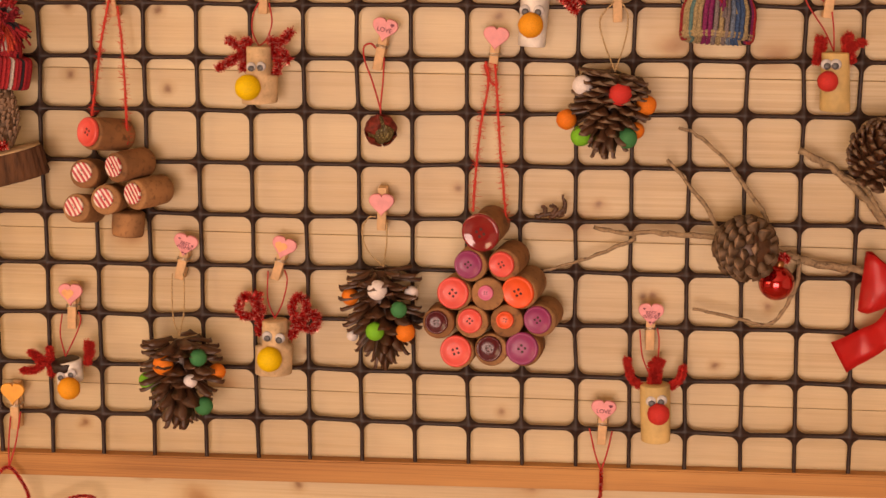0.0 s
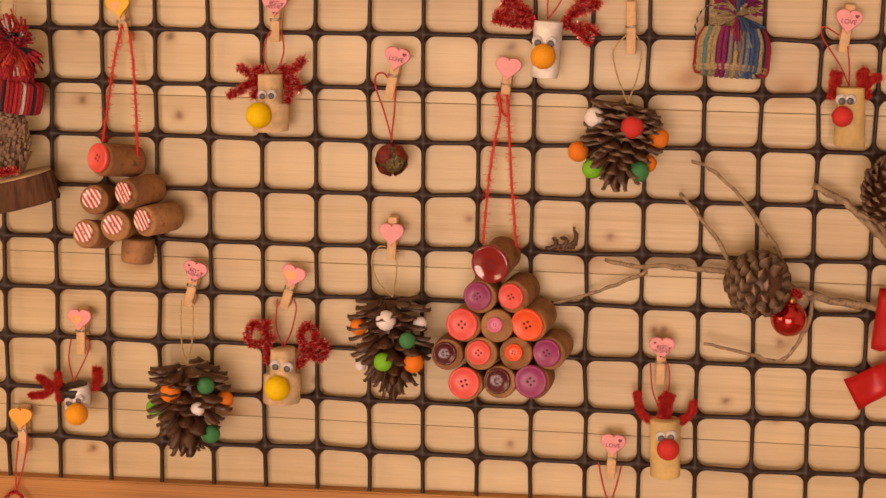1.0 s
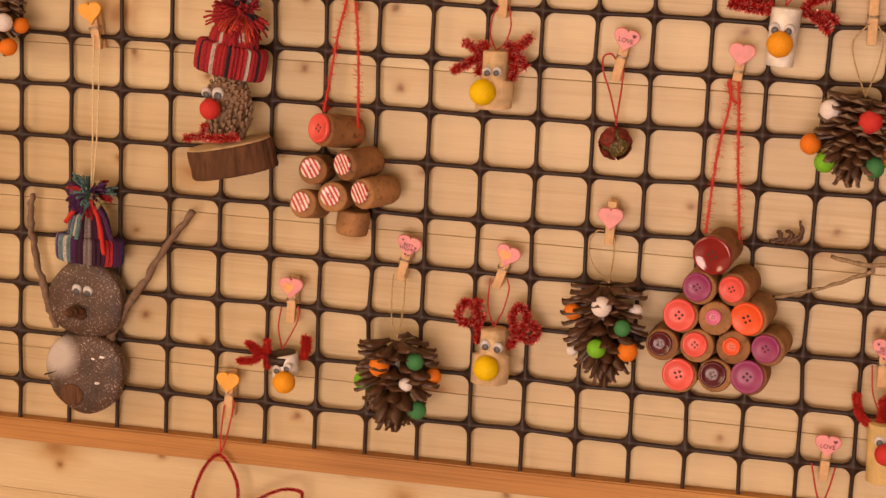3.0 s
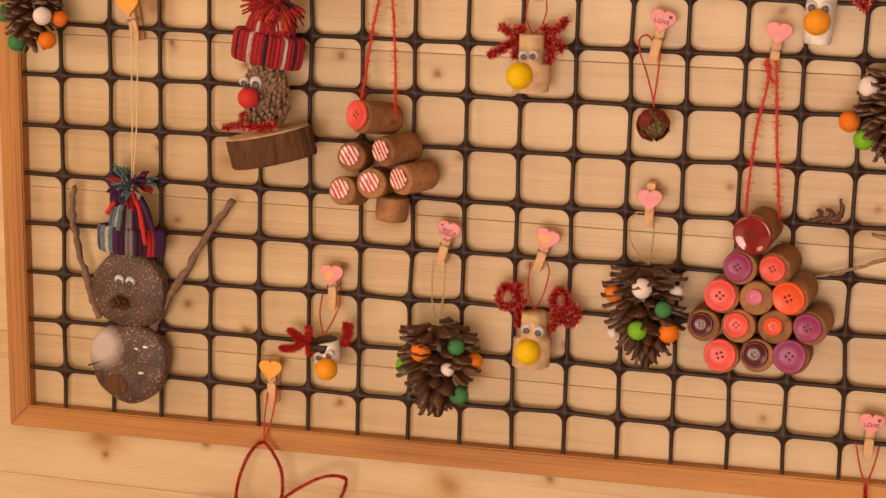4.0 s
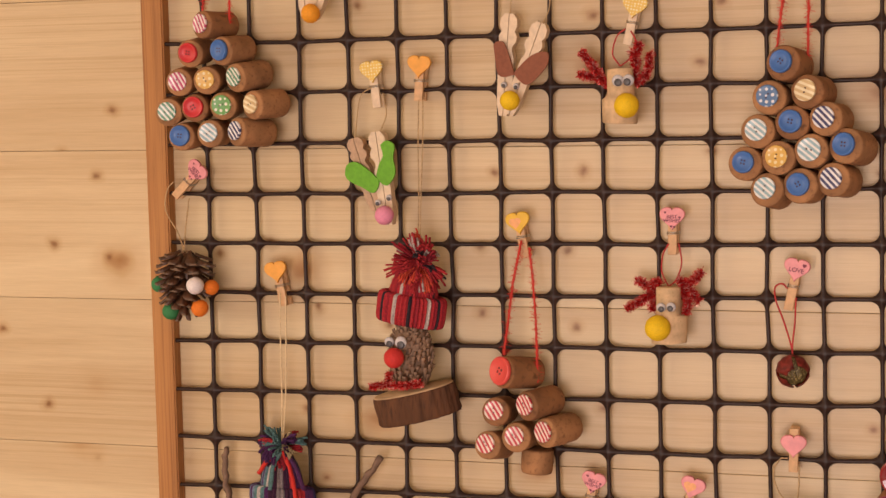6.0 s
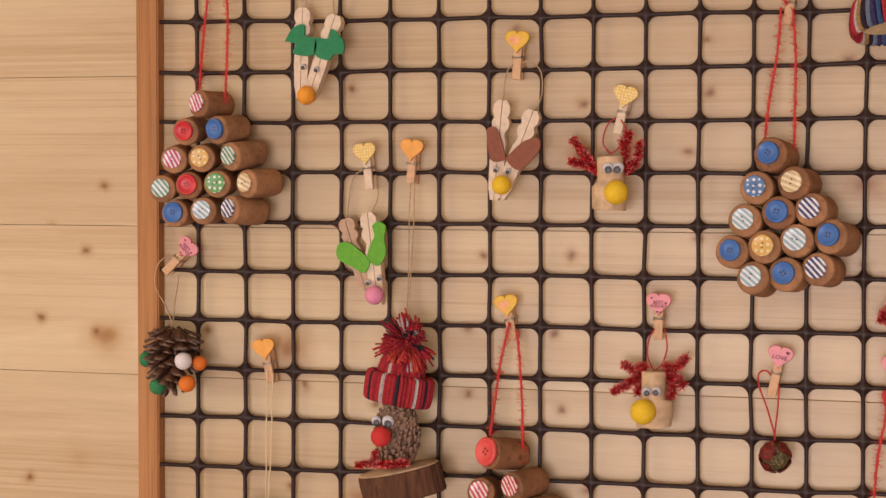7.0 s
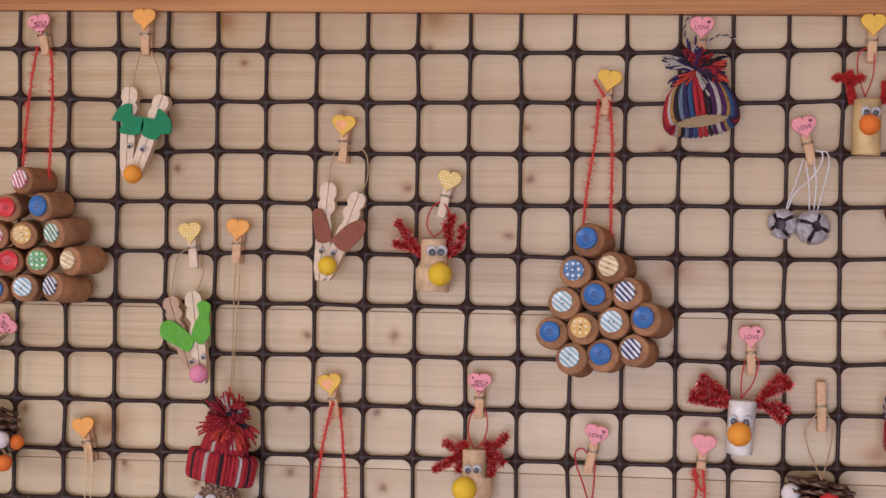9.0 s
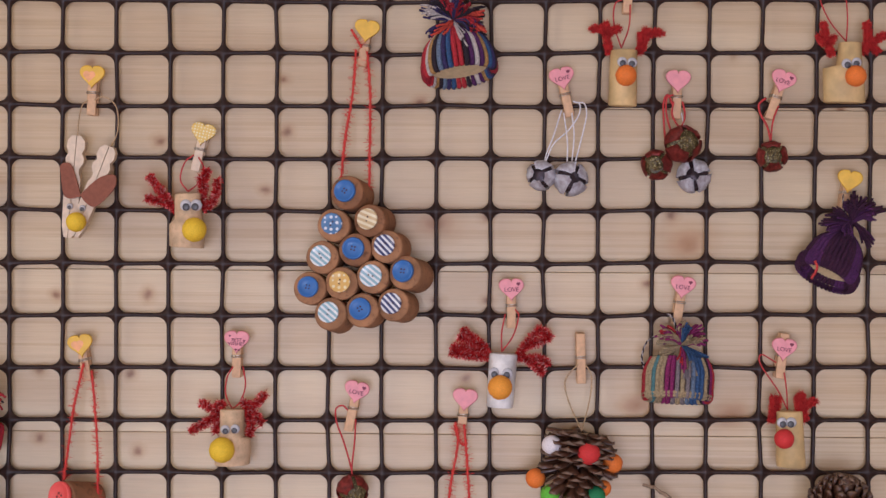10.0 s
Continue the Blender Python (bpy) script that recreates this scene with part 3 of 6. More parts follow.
TIP_SCALE = scale_mesh("scale", 0.018, 0.0165, 0.0013, 0.72, [CONE, CONE_TIP])
SHUT_SCALE = scale_mesh("scale", 0.012, 0.0145, 0.0019, 0.88, [CONE_GREY, CONE_SOFT])
WORN_SCALE = scale_mesh("scale", 0.011, 0.0105, 0.0016, 0.9, [CONE_SOFT])


def cone_scales(parent, mesh, centre, axis, half, radius, n, spread, flat=0.75, size=1.0, seed=0, ease=1.0, slim=0.0):
    """Scales in a spiral round the line through centre along axis (stalk to tip); spread: their angles from the tip's way at stalk and tip; slim: how much narrower they are at the tip."""
    rng = random.Random(seed)
    c, ax = Vector(centre), Vector(axis).normalized()
    side = ax.orthogonal().normalized()
    for i in range(n):
        t = (i + 0.5) / n
        az = i * 2.39996 + rng.uniform(-0.15, 0.15)
        out = Matrix.Rotation(az, 3, ax) @ side
        th = radians(spread[0] + (spread[1] - spread[0]) * t ** ease + rng.uniform(-8, 8))
        d = (ax * math.cos(th) + out * math.sin(th)).normalized()
        p = c + ax * half * (2 * t - 1) + out * radius * math.sin(math.pi * min(0.97, 0.15 + 0.85 * t)) ** 0.6
        up = d.cross(ax.cross(out)).normalized()
        y = up.cross(d).normalized()
        rot = Matrix((d, y, up)).transposed().to_4x4()
        k = size * rng.uniform(0.85, 1.12)
        own = Matrix.Translation(p) @ rot @ Matrix.Diagonal((k, k * rng.uniform(0.85, 1.15) * (1 - slim * t ** 3), k, 1))
        own = Matrix.Translation((0, c.y * (1 - flat), 0)) @ Matrix.Diagonal((1, flat, 1, 1)) @ own
        hang("scale", mesh, parent, own)


def cone_core(parent, centre, axis, half, radius, mat, flat=0.75):
    bm = bmesh.new()
    m = Matrix.Translation(centre) @ Matrix.Diagonal((1, flat, 1, 1)) @ Vector((0, 0, 1)).rotation_difference(Vector(axis).normalized()).to_matrix().to_4x4()
    lathe(bm, [(radius * 0.25, -half), (radius * 0.8, -half * 0.7), (radius, -half * 0.2), (radius * 0.75, half * 0.5), (radius * 0.2, half)], m, 12)
    return part("core", bm, mat, parent)


def pine_cone_ornament(top, bottom, label, mesh, n, spread, balls, strands, size=1.0, radius=0.006, seed=1, cord=TWINE):
    top, bottom = Vector(top), Vector(bottom)
    ob = thing("pine_cone_ornament", (top + bottom) / 2, label, "ornament", "pine cone ornaments with felt balls")
    axis = (bottom - top)
    half = axis.length * 0.36
    cone_core(ob, (top + bottom) / 2 - axis * 0.08, axis, half, radius * 1.1, CONE)
    cone_scales(ob, mesh, (top + bottom) / 2 - axis * 0.1, axis, half, radius, n, spread, 0.8, size, seed, 2.6, 0.6)
    for at, r, colour in balls:
        pompom(ob, (at[0], at[1] + 0.006, at[2]), r, colour)
    rng = random.Random(seed)
    for line in strands:
        string("hanging_twine", ob, line, cord, 0.0006, rng, 0.0, "thin brown twine")
    return ob


def eye(parent, at, r, look_to=(0, -0.3)):
    """A domed plastic craft eye with a loose dark pupil."""
    at = Vector(at)
    bm = bmesh.new()
    m = Matrix.Translation(at) @ pose(0, 0, 0, 90, 0, 0)
    lathe(bm, [(r * PX, 0), (r * PX, 0.0008), (r * PX * 0.8, 0.0018), (r * PX * 0.4, 0.0023), (0.0001, 0.0024)], m, 16)
    e = part("eye", bm, WHITE_PLASTIC, parent, "white plastic craft eye")
    bm = bmesh.new()
    m2 = m @ Matrix.Translation((look_to[0] * r * PX, look_to[1] * r * PX, 0.0019))
    lathe(bm, [(r * PX * 0.64, 0), (r * PX * 0.64, 0.0006), (r * PX * 0.38, 0.0009), (0.0001, 0.001)], m2, 12)
    part("pupil", bm, PUPIL, e, "black pupil")


def antler(parent, lines, kind, seed, r=None):
    rng = random.Random(seed)
    bm = bmesh.new()
    for line in lines:
        pts = smooth_line(line, 6)
        if kind == "tinsel":
            tube(bm, pts, 0.0003, 5)
            bristles(bm, pts, (r or 0.0039) * 1.12, 30000, 0.00036, rng, 0.9)
            bristles(bm, pts, (r or 0.0039) * 0.7, 26000, 0.00042, rng, 0.9)
        else:
            tube(bm, pts, (r or 0.0036) * 0.45, 8, None, 0.2, rng)
            bristles(bm, pts, (r or 0.0036) * 1.05, 60000, 0.0003, rng, 0.9)
            for tip in (pts[0], pts[-1]):
                bristles(bm, [tip, tip + Vector((0, 0, 0.0004))], (r or 0.0036) * 0.95, 180000, 0.0003, rng, 0.9)
    return part("antler", bm, TINSEL if kind == "tinsel" else CHENILLE, parent, "red tinsel antler" if kind == "tinsel" else "fluffy red pipe-cleaner antler", False)


def cork_reindeer(label, profile, mat, eyes, nose, nose_r, nose_colour, antlers, kind, strands, seed, eye_r=8, cap=None, antler_r=None, glossy=True):
    """A cork standing upright as a reindeer's head. profile: (left, right) points from top to bottom."""
    mid = Vector(profile[0][0]).lerp(Vector(profile[-1][1]), 0.5)
    mid.y = -0.0125
    ob = thing("cork_reindeer_ornament", mid, label, "ornament", "cork reindeer ornaments")
    bm = bmesh.new()
    rows = []
    seg = 24
    for i, (a, b) in enumerate(profile):
        a, b = Vector(a), Vector(b)
        c, side = a.lerp(b, 0.5), (b - a) / 2
        c.y = -0.0125
        for s in ((0.93, 1.0) if i == 0 else (1.0, 0.94) if i == len(profile) - 1 else (1.0,)):
            lift = 0.0006 if (i == 0 and s < 1) else -0.0006 if (i and s < 1) else 0
            rows.append([bm.verts.new(c + side * s * math.cos(q) + Vector((0, min(0.0105, side.length) * s * math.sin(q), lift))) for q in (2 * math.pi * k / seg for k in range(seg))])
    for a, b in zip(rows, rows[1:]):
        for k in range(seg):
            bm.faces.new((a[k], a[(k + 1) % seg], b[(k + 1) % seg], b[k]))
    bm.faces.new(rows[0][::-1])
    bm.faces.new(rows[-1])
    bmesh.ops.recalc_face_normals(bm, faces=bm.faces)
    body = part("cork_body", bm, mat, ob)
    for i, e in enumerate(eyes):
        eye(ob, e, eye_r, (0.1 - 0.25 * i, -0.3))
    pompom(ob, nose, nose_r, nose_colour, "nose")
    for i, lines in enumerate(antlers):
        antler(ob, lines, kind, seed + i, antler_r)
    for line in strands:
        string("hanging_cord", ob, line, RED_CORD, 0.0006, None, 0, "thin red cord")
    if cap:
        bm = bmesh.new()
        lathe(bm, [(0.0105, -0.0035), (0.0112, -0.003), (0.0112, 0.003), (0.0105, 0.0035)], Matrix.Translation(cap) @ pose(0, 0, 0, 8, -8, 0), 24)
        part("cap", bm, BLACK, ob, "black screw cap hat")
    return ob


def flat_shape(points, y, thick):
    bm = bmesh.new()
    front = [bm.verts.new((p[0], y, p[2])) for p in smooth_line([*points, points[0]], 4)[:-1]]
    back = [bm.verts.new((v.co.x, y + thick, v.co.z)) for v in front]
    bm.faces.new(front)
    bm.faces.new(back[::-1])
    for i in range(len(front)):
        j = (i + 1) % len(front)
        bm.faces.new((front[i], back[i], back[j], front[j]))
    bmesh.ops.recalc_face_normals(bm, faces=bm.faces)
    return bm


def peg_reindeer(label, slats, foam, foam_mat, nose, nose_colour, eyes, strands, cord=TWINE):
    mid = Vector(slats[0][0]).lerp(Vector(slats[1][1]), 0.5)
    ob = thing("peg_reindeer_ornament", mid, label, "ornament", "clothes-peg reindeer ornaments")
    for n, (top, low) in enumerate(slats):
        t, l = Vector(top), Vector(low)
        axis = t - l
        length = axis.length
        m = Matrix.Translation(l) @ Vector((0, 0, 1)).rotation_difference(axis.normalized()).to_matrix().to_4x4()
        for s in (-1, 1):
            prof = ((0.003, 0), (0.0052, 0.12), (0.006, 0.4), (0.0055, 0.58), (0.0038, 0.64), (0.004, 0.68), (0.0066, 0.73), (0.007, 0.78), (0.0052, 0.83), (0.0068, 0.88), (0.0064, 0.95), (0.0035, 1.0))
            pts = [m @ Vector((s * 0.00025, 0, length * z)) for _, z in prof] + [m @ Vector((s * w, 0, length * z)) for w, z in reversed(prof)]
            bm = bmesh.new()
            f = [bm.verts.new(p + Vector((0, -0.0045 - 0.0015 * n, 0))) for p in pts]
            b = [bm.verts.new(p + Vector((0, 0.0045 - 0.0015 * n, 0))) for p in pts]
            bm.faces.new(f)
            bm.faces.new(b[::-1])
            for i in range(len(f)):
                j = (i + 1) % len(f)
                bm.faces.new((f[i], b[i], b[j], f[j]))
            bmesh.ops.recalc_face_normals(bm, faces=bm.faces)
            part("peg_half", bm, PEG_SHADED if foam_mat is FOAM_LIME and n == 0 else PEG_PALE, ob, "", False)
    y = Vector(slats[0][0]).y - 0.0085
    for shape in foam:
        part("foam_ear", flat_shape(shape, y, 0.0022), foam_mat, ob, "cut craft-foam shape", False)
    for e in eyes:
        eye(ob, (e[0], y + 0.001, e[2]), 5.5)
    pompom(ob, nose, 17, nose_colour, "nose")
    for line in strands:
        string("hanging_twine", ob, line, cord, 0.0005, None, 0, "thin brown twine")
    return ob


def yarn_tones():
    tones = {
        "R": ("red", (0.38, 0.02, 0.026)), "D": ("dark_red", (0.27, 0.012, 0.022)), "K": ("black", (0.022, 0.012, 0.018)), "W": ("white", (0.46, 0.39, 0.35)),
        "O": ("ochre", (0.33, 0.18, 0.055)), "N": ("navy", (0.035, 0.024, 0.085)), "B": ("blue", (0.035, 0.075, 0.17)), "L": ("grey_blue", (0.13, 0.165, 0.23)),
        "P": ("purple", (0.065, 0.013, 0.07)), "M": ("plum", (0.036, 0.006, 0.026)), "T": ("teal", (0.08, 0.17, 0.17)), "G": ("grey", (0.19, 0.15, 0.15)),
        "S": ("sand", (0.32, 0.235, 0.125)), "E": ("orange_red", (0.55, 0.06, 0.03)), "V": ("wine", (0.2, 0.016, 0.09)),
    }
    return {key: plain(name + "_yarn", colour, 0.95, 0, 800, 0.4) for key, (name, colour) in tones.items()}


YARN = yarn_tones()


def dyed(bm, start, slot):
    """Gives every face made since start the yarn of that slot."""
    for f in itertools.islice(bm.faces, start, None):
        f.material_index = slot


def knit_hat(ob, base, top, width, tones, brim=None, pom=None, pom_r=0.02, pom_tones=None, flat=0.5, neck=0.25, seed=5, strand=0.0009, lining=None, bundles=34, ribs=40, tilt=0.0, crown=0.86, rim=""):
    """A little yarn hat: ribs of yarn looped round a card ring and gathered at the crown, a rolled brim and a tuft.
    tones: yarn letters across its front."""
    rng = random.Random(seed)
    b, t = Vector(base), Vector(top)
    ax = (t - b)
    h = ax.length
    ax = ax / h
    sx = Vector((ax.z, 0, -ax.x)).normalized()
    sy = Vector((0, 1, 0)) - ax * tilt
    pom_tones = pom_tones or tones
    keys = sorted(set(tones + pom_tones + rim))
    mats = [YARN[key] for key in keys]

    def ring(a, r, z):
        return b + ax * z + sx * math.cos(a) * r + sy * math.sin(a) * r * flat

    def slot(a):
        s = (a - math.pi) / math.pi if a >= math.pi else (math.pi - a) / math.pi
        return keys.index(tones[min(len(tones) - 1, int(s * len(tones)))])

    bm = bmesh.new()
    for i in range(ribs):
        a = 2 * math.pi * (i + 0.5) / ribs
        w = width / 2 * (crown if brim else 1.0)
        k = rng.uniform(0.985, 1.02)
        start = len(bm.faces)
        tube(bm, smooth_line([ring(a, w * 0.86, 0.005), ring(a, w * 0.93, -0.0008), ring(a, w * k, 0.0012), ring(a, w * k, h * 0.28), ring(a, w * (0.75 + 0.25 * min(1, neck)) * k, h * 0.62), ring(a, w * (0.35 + 0.4 * neck), h * 0.88), ring(a, w * neck * 0.6, h)], 3), width * 1.5 / ribs, 6)
        if math.sin(a) < 0.3:
            bristles(bm, [ring(a, w * k, 0.0012), ring(a, w * k, h * 0.28), ring(a, w * (0.75 + 0.25 * min(1, neck)) * k, h * 0.62), ring(a, w * (0.35 + 0.4 * neck), h * 0.88)], width * 2.4 / ribs, 3500, 0.00011, rng)
        dyed(bm, start, slot(a))
    part("crown", bm, mats, ob, "crown of looped yarn")
    if brim:
        bm = bmesh.new()
        n, fine = int(ribs * 1.15), 6
        prof = smooth_line([(0.86, -0.48, 0), (1.05, -0.42, 0), (1.09, 0, 0), (1.06, 0.42, 0), (0.86, 0.5, 0)], 3)
        rows = []
        for i in range(n * fine):
            a = 2 * math.pi * i / (n * fine)
            rib = abs(math.sin(math.pi * i / fine)) ** 0.7
            rows.append([bm.verts.new(ring(a, width / 2 * p.x * (0.9 + 0.15 * rib + rng.uniform(-0.004, 0.004)), brim * p.y * (0.97 + 0.06 * rib))) for p in prof])
        for i, (p, q) in enumerate(zip(rows, rows[1:] + rows[:1])):
            for j in range(len(prof) - 1):
                bm.faces.new((p[j], q[j], q[j + 1], p[j + 1])).material_index = slot(2 * math.pi * (i // fine + 0.5) / n)
        part("brim", bm, mats, ob, "rolled yarn brim")
    elif rim:
        bm = bmesh.new()
        n = 36
        for dz, rr in ((0.0, 1.0), (0.0022, 1.02)):
            start = len(bm.faces)
            tube(bm, [ring(2 * math.pi * i / n, width / 2 * rr, dz) for i in range(n + 1)], 0.0015, 6)
            dyed(bm, start, keys.index(rim))
        part("rim", bm, mats, ob, "yarn wound round the rim")
    if lining:
        bm = bmesh.new()
        n = 28
        z0 = -(brim or 0) * 0.15
        low = [bm.verts.new(ring(2 * math.pi * i / n, width * 0.44, z0)) for i in range(n)]
        high = [bm.verts.new(ring(2 * math.pi * i / n, width * 0.4, z0 + 0.004)) for i in range(n)]
        for i in range(n):
            bm.faces.new((low[i], low[(i + 1) % n], high[(i + 1) % n], high[i]))
        bm.faces.new(high)
        part("lining", bm, lining, ob, "pale card ring inside the rim", False)
    bm = bmesh.new()
    c = Vector(pom) if pom else t
    for q in range(bundles):
        v = Vector((rng.gauss(0, 1), rng.gauss(-0.15, 0.6), rng.gauss(0.1, 1))).normalized()
        l = pom_r * rng.uniform(0.8, 1.0)
        droop = Vector((rng.uniform(-0.2, 0.2), 0, rng.uniform(-0.3, 0.1))) * l
        start = len(bm.faces)
        colour = keys.index(pom_tones[q % len(pom_tones)])
        for _ in range(rng.randint(7, 11)):
            f = Vector((rng.gauss(0, 1), rng.gauss(0, 1), rng.gauss(0, 1)))
            ll = l * rng.uniform(0.85, 1.08)
            line = smooth_line([c + f * 0.0004, c + v * ll * 0.5 + f * ll * 0.045, c + v * ll * 0.8 + f * ll * 0.085 + droop * 0.4, c + v * ll + f * ll * 0.1 + droop], 2)
            tube(bm, line, strand * rng.uniform(0.75, 1.15), 5)
            bristles(bm, line[2:], strand * 1.9, 1800, 0.00011, rng)
        dyed(bm, start, colour)
    part("tuft", bm, mats, ob, "tuft of cut yarn ends")


def bell(ob, at, r, shell, inner, seed):
    """A jingle bell with curled petals round a glittering middle."""
    rng = random.Random(seed)
    at = Vector(at)
    R = r * PX
    turn = Euler((rng.uniform(-0.3, 0.3), rng.uniform(-0.3, 0.3), rng.uniform(0, 1.5))).to_matrix().to_4x4()
    m = Matrix.Translation(at) @ Matrix.Diagonal((1, 0.8, 1, 1)) @ pose(0, 0, 0, 90, 0, 0) @ turn
    bm = bmesh.new()
    petals = 4
    for k in range(petals):
        rows = []
        reach = rng.uniform(146, 160) if inner is INSIDE_SHADE else rng.uniform(134, 150)
        curl = rng.uniform(0.04, 0.16)
        for j in range(8):
            f = j / 7
            th = radians(8 + reach * f)
            row = []
            for i in range(7):
                e = (i - 3) / 3
                w = 0.96 - (0.24 if inner is INSIDE_SHADE else 0.12) * max(0.0, (f - 0.4) / 0.6) ** 2
                ph = radians(360 / petals * (k + 0.5 + 0.5 * e * w * 0.93))
                rr = R * (1 + curl * max(0.0, (f - 0.7) / 0.3) ** 2 + rng.uniform(-0.045, 0.045))
                row.append(bm.verts.new(m @ Vector((rr * math.sin(th) * math.cos(ph), rr * math.sin(th) * math.sin(ph), -rr * math.cos(th)))))
            rows.append(row)
        for a, b in zip(rows, rows[1:]):
            for i in range(6):
                bm.faces.new((a[i], a[i + 1], b[i + 1], b[i]))
    bmesh.ops.solidify(bm, geom=bm.faces[:], thickness=0.0009)
    body = part("bell", bm, shell, ob)
    bm = bmesh.new()
    ball(bm, at, R * 0.84, 3, (1, 0.8, 1), 0.06, rng)
    if inner is not INSIDE_SHADE:
        for i in range(4):
            q = rng.uniform(0.6, 1.2) + i * math.pi / 2
            ball(bm, at + Vector((R * 0.2 * math.cos(q), -R * 0.58, R * 0.2 * math.sin(q))), R * 0.2, 2, (1, 1, 1), 0.12, rng)
    part("bell_core", bm, inner, body, "glittering inside of the bell" if inner is not INSIDE_SHADE else "dark ball painting the shade inside the bell", False)


def twig(parent, line, r, taper=0.5, mat=None, seed=1, name="twig"):
    rng = random.Random(seed)
    bm = bmesh.new()
    pts = smooth_line(line, 6)
    pts = [p + Vector((rng.uniform(-1, 1), rng.uniform(-1, 1), rng.uniform(-1, 1))) * r * 0.25 for p in pts]
    tube(bm, pts, r * 0.96, 8, taper, 0.34, rng)
    return part(name, bm, mat or BARK, parent)


BARK = speckled("lichened_twig_bark", (0.33, 0.22, 0.13), (0.06, 0.034, 0.019), 380, 0.85, 0.85, 0.9, 260)
BARK_DARK = speckled("dark_twig_bark", (0.2, 0.12, 0.08), (0.07, 0.04, 0.025), 500, 0.8, 0.5, 0.5, 150)
LOG = speckled("dark_log_bark", (0.115, 0.045, 0.019), (0.035, 0.014, 0.007), 420, 0.92, 0.7, 0.9, 160, 0.16)
LOG_CUT = speckled("pale_log_wood", (0.5, 0.33, 0.18), (0.3, 0.16, 0.08), 200, 0.7, 0.4, 0.2, 60)


def snowy():
    """Dark glazed wood with white flecks and one worn frosty patch."""
    m, t, bs = material("dark_glazed_wood_with_white_flecks", 0.55)
    v = coords(t, (1, 1, 1))
    n1 = node(t, "ShaderNodeTexNoise", Scale=760.0, Detail=3.0, Roughness=0.65)
    n2 = node(t, "ShaderNodeTexNoise", Scale=55.0, Detail=3.0)
    for n in (n1, n2):
        t.links.new(v, n.inputs["Vector"])
    c = ramp(t, n2.outputs[0], [(0.3, (0.045, 0.022, 0.014)), (0.7, (0.115, 0.052, 0.03))])
    flecks = mix(t, 1.0, ramp(t, n1.outputs[0], [(0.585, (0,) * 3), (0.65, (0.8,) * 3)]), ramp(t, n2.outputs[0], [(0.38, (0.25,) * 3), (0.58, (1,) * 3)]), 'MULTIPLY')
    c = mix(t, flecks, c, (0.72, 0.66, 0.62))
    d = t.nodes.new("ShaderNodeVectorMath")
    d.operation = 'DISTANCE'
    d.inputs[1].default_value = (-0.023, -0.006, -0.011)
    t.links.new(v, d.inputs[0])
    add = t.nodes.new("ShaderNodeMath")
    add.operation = 'MULTIPLY_ADD'
    add.inputs[1].default_value = 0.012
    t.links.new(n1.outputs[0], add.inputs[0])
    t.links.new(d.outputs["Value"], add.inputs[2])
    c = mix(t, ramp(t, add.outputs[0], [(0.016, (0.8,) * 3), (0.027, (0.0,) * 3)]), c, (0.6, 0.52, 0.48))
    t.links.new(c, bs.inputs["Base Color"])
    bump(t, bs, n1.outputs[0], 0.25, 0.0006)
    return m


SNOWY = snowy()
RED_BELL = plain("dark_red_bell_lacquer", (0.34, 0.05, 0.038), 0.42, 0.15, 300, 0.5)
SILVER_BELL = plain("pinkish_silver_bell", (0.88, 0.76, 0.78), 0.4, 0.0, 300, 0.28)
GOLD_GLITTER = speckled("gold_green_glitter", (0.09, 0.06, 0.02), (0.75, 0.62, 0.25), 1100, 0.3, 1.0, 0.8, 300)
# Dark core colour paints the shade inside the hollow silver bells.
INSIDE_SHADE = plain("painted_bell_shade", (0.04, 0.025, 0.03), 0.4, 0.5)

# ---- cork trees ----
red_tree = cork_tree((0.3044, -0.0200, 0.2293), "small wine-cork tree with red-striped buttons on red yarn", [
    ((0.2943, -0.0360, 0.2679), (0.3136, -0.0060, 0.2619), 28, "coral", 25),
    ((0.2885, -0.0360, 0.2373), (0.2891, -0.0040, 0.2319), 25, "redstripe", 17),
    ((0.3125, -0.0360, 0.2422), (0.3290, -0.0060, 0.2417), 26, "redstripe", 18),
    ((0.2813, -0.0360, 0.2113), (0.2868, -0.0040, 0.2041), 25, "redstripe", 17),
    ((0.3042, -0.0360, 0.2180), (0.3052, -0.0040, 0.2129), 26, "redstripe", 17),
    ((0.3264, -0.0360, 0.2219), (0.3422, -0.0060, 0.2211), 26, "redstripe", 18)],
    ((0.3172, -0.0150, 0.2046), (0.3158, -0.0150, 0.1862)),
    [[(0.3060, -0.0090, 0.3646), (0.2991, -0.0110, 0.3318), (0.2970, -0.0200, 0.3031), (0.2957, -0.0300, 0.2789)], [(0.3121, -0.0090, 0.3592), (0.3150, -0.0110, 0.3321), (0.3190, -0.0200, 0.2994), (0.3188, -0.0180, 0.2565)]])
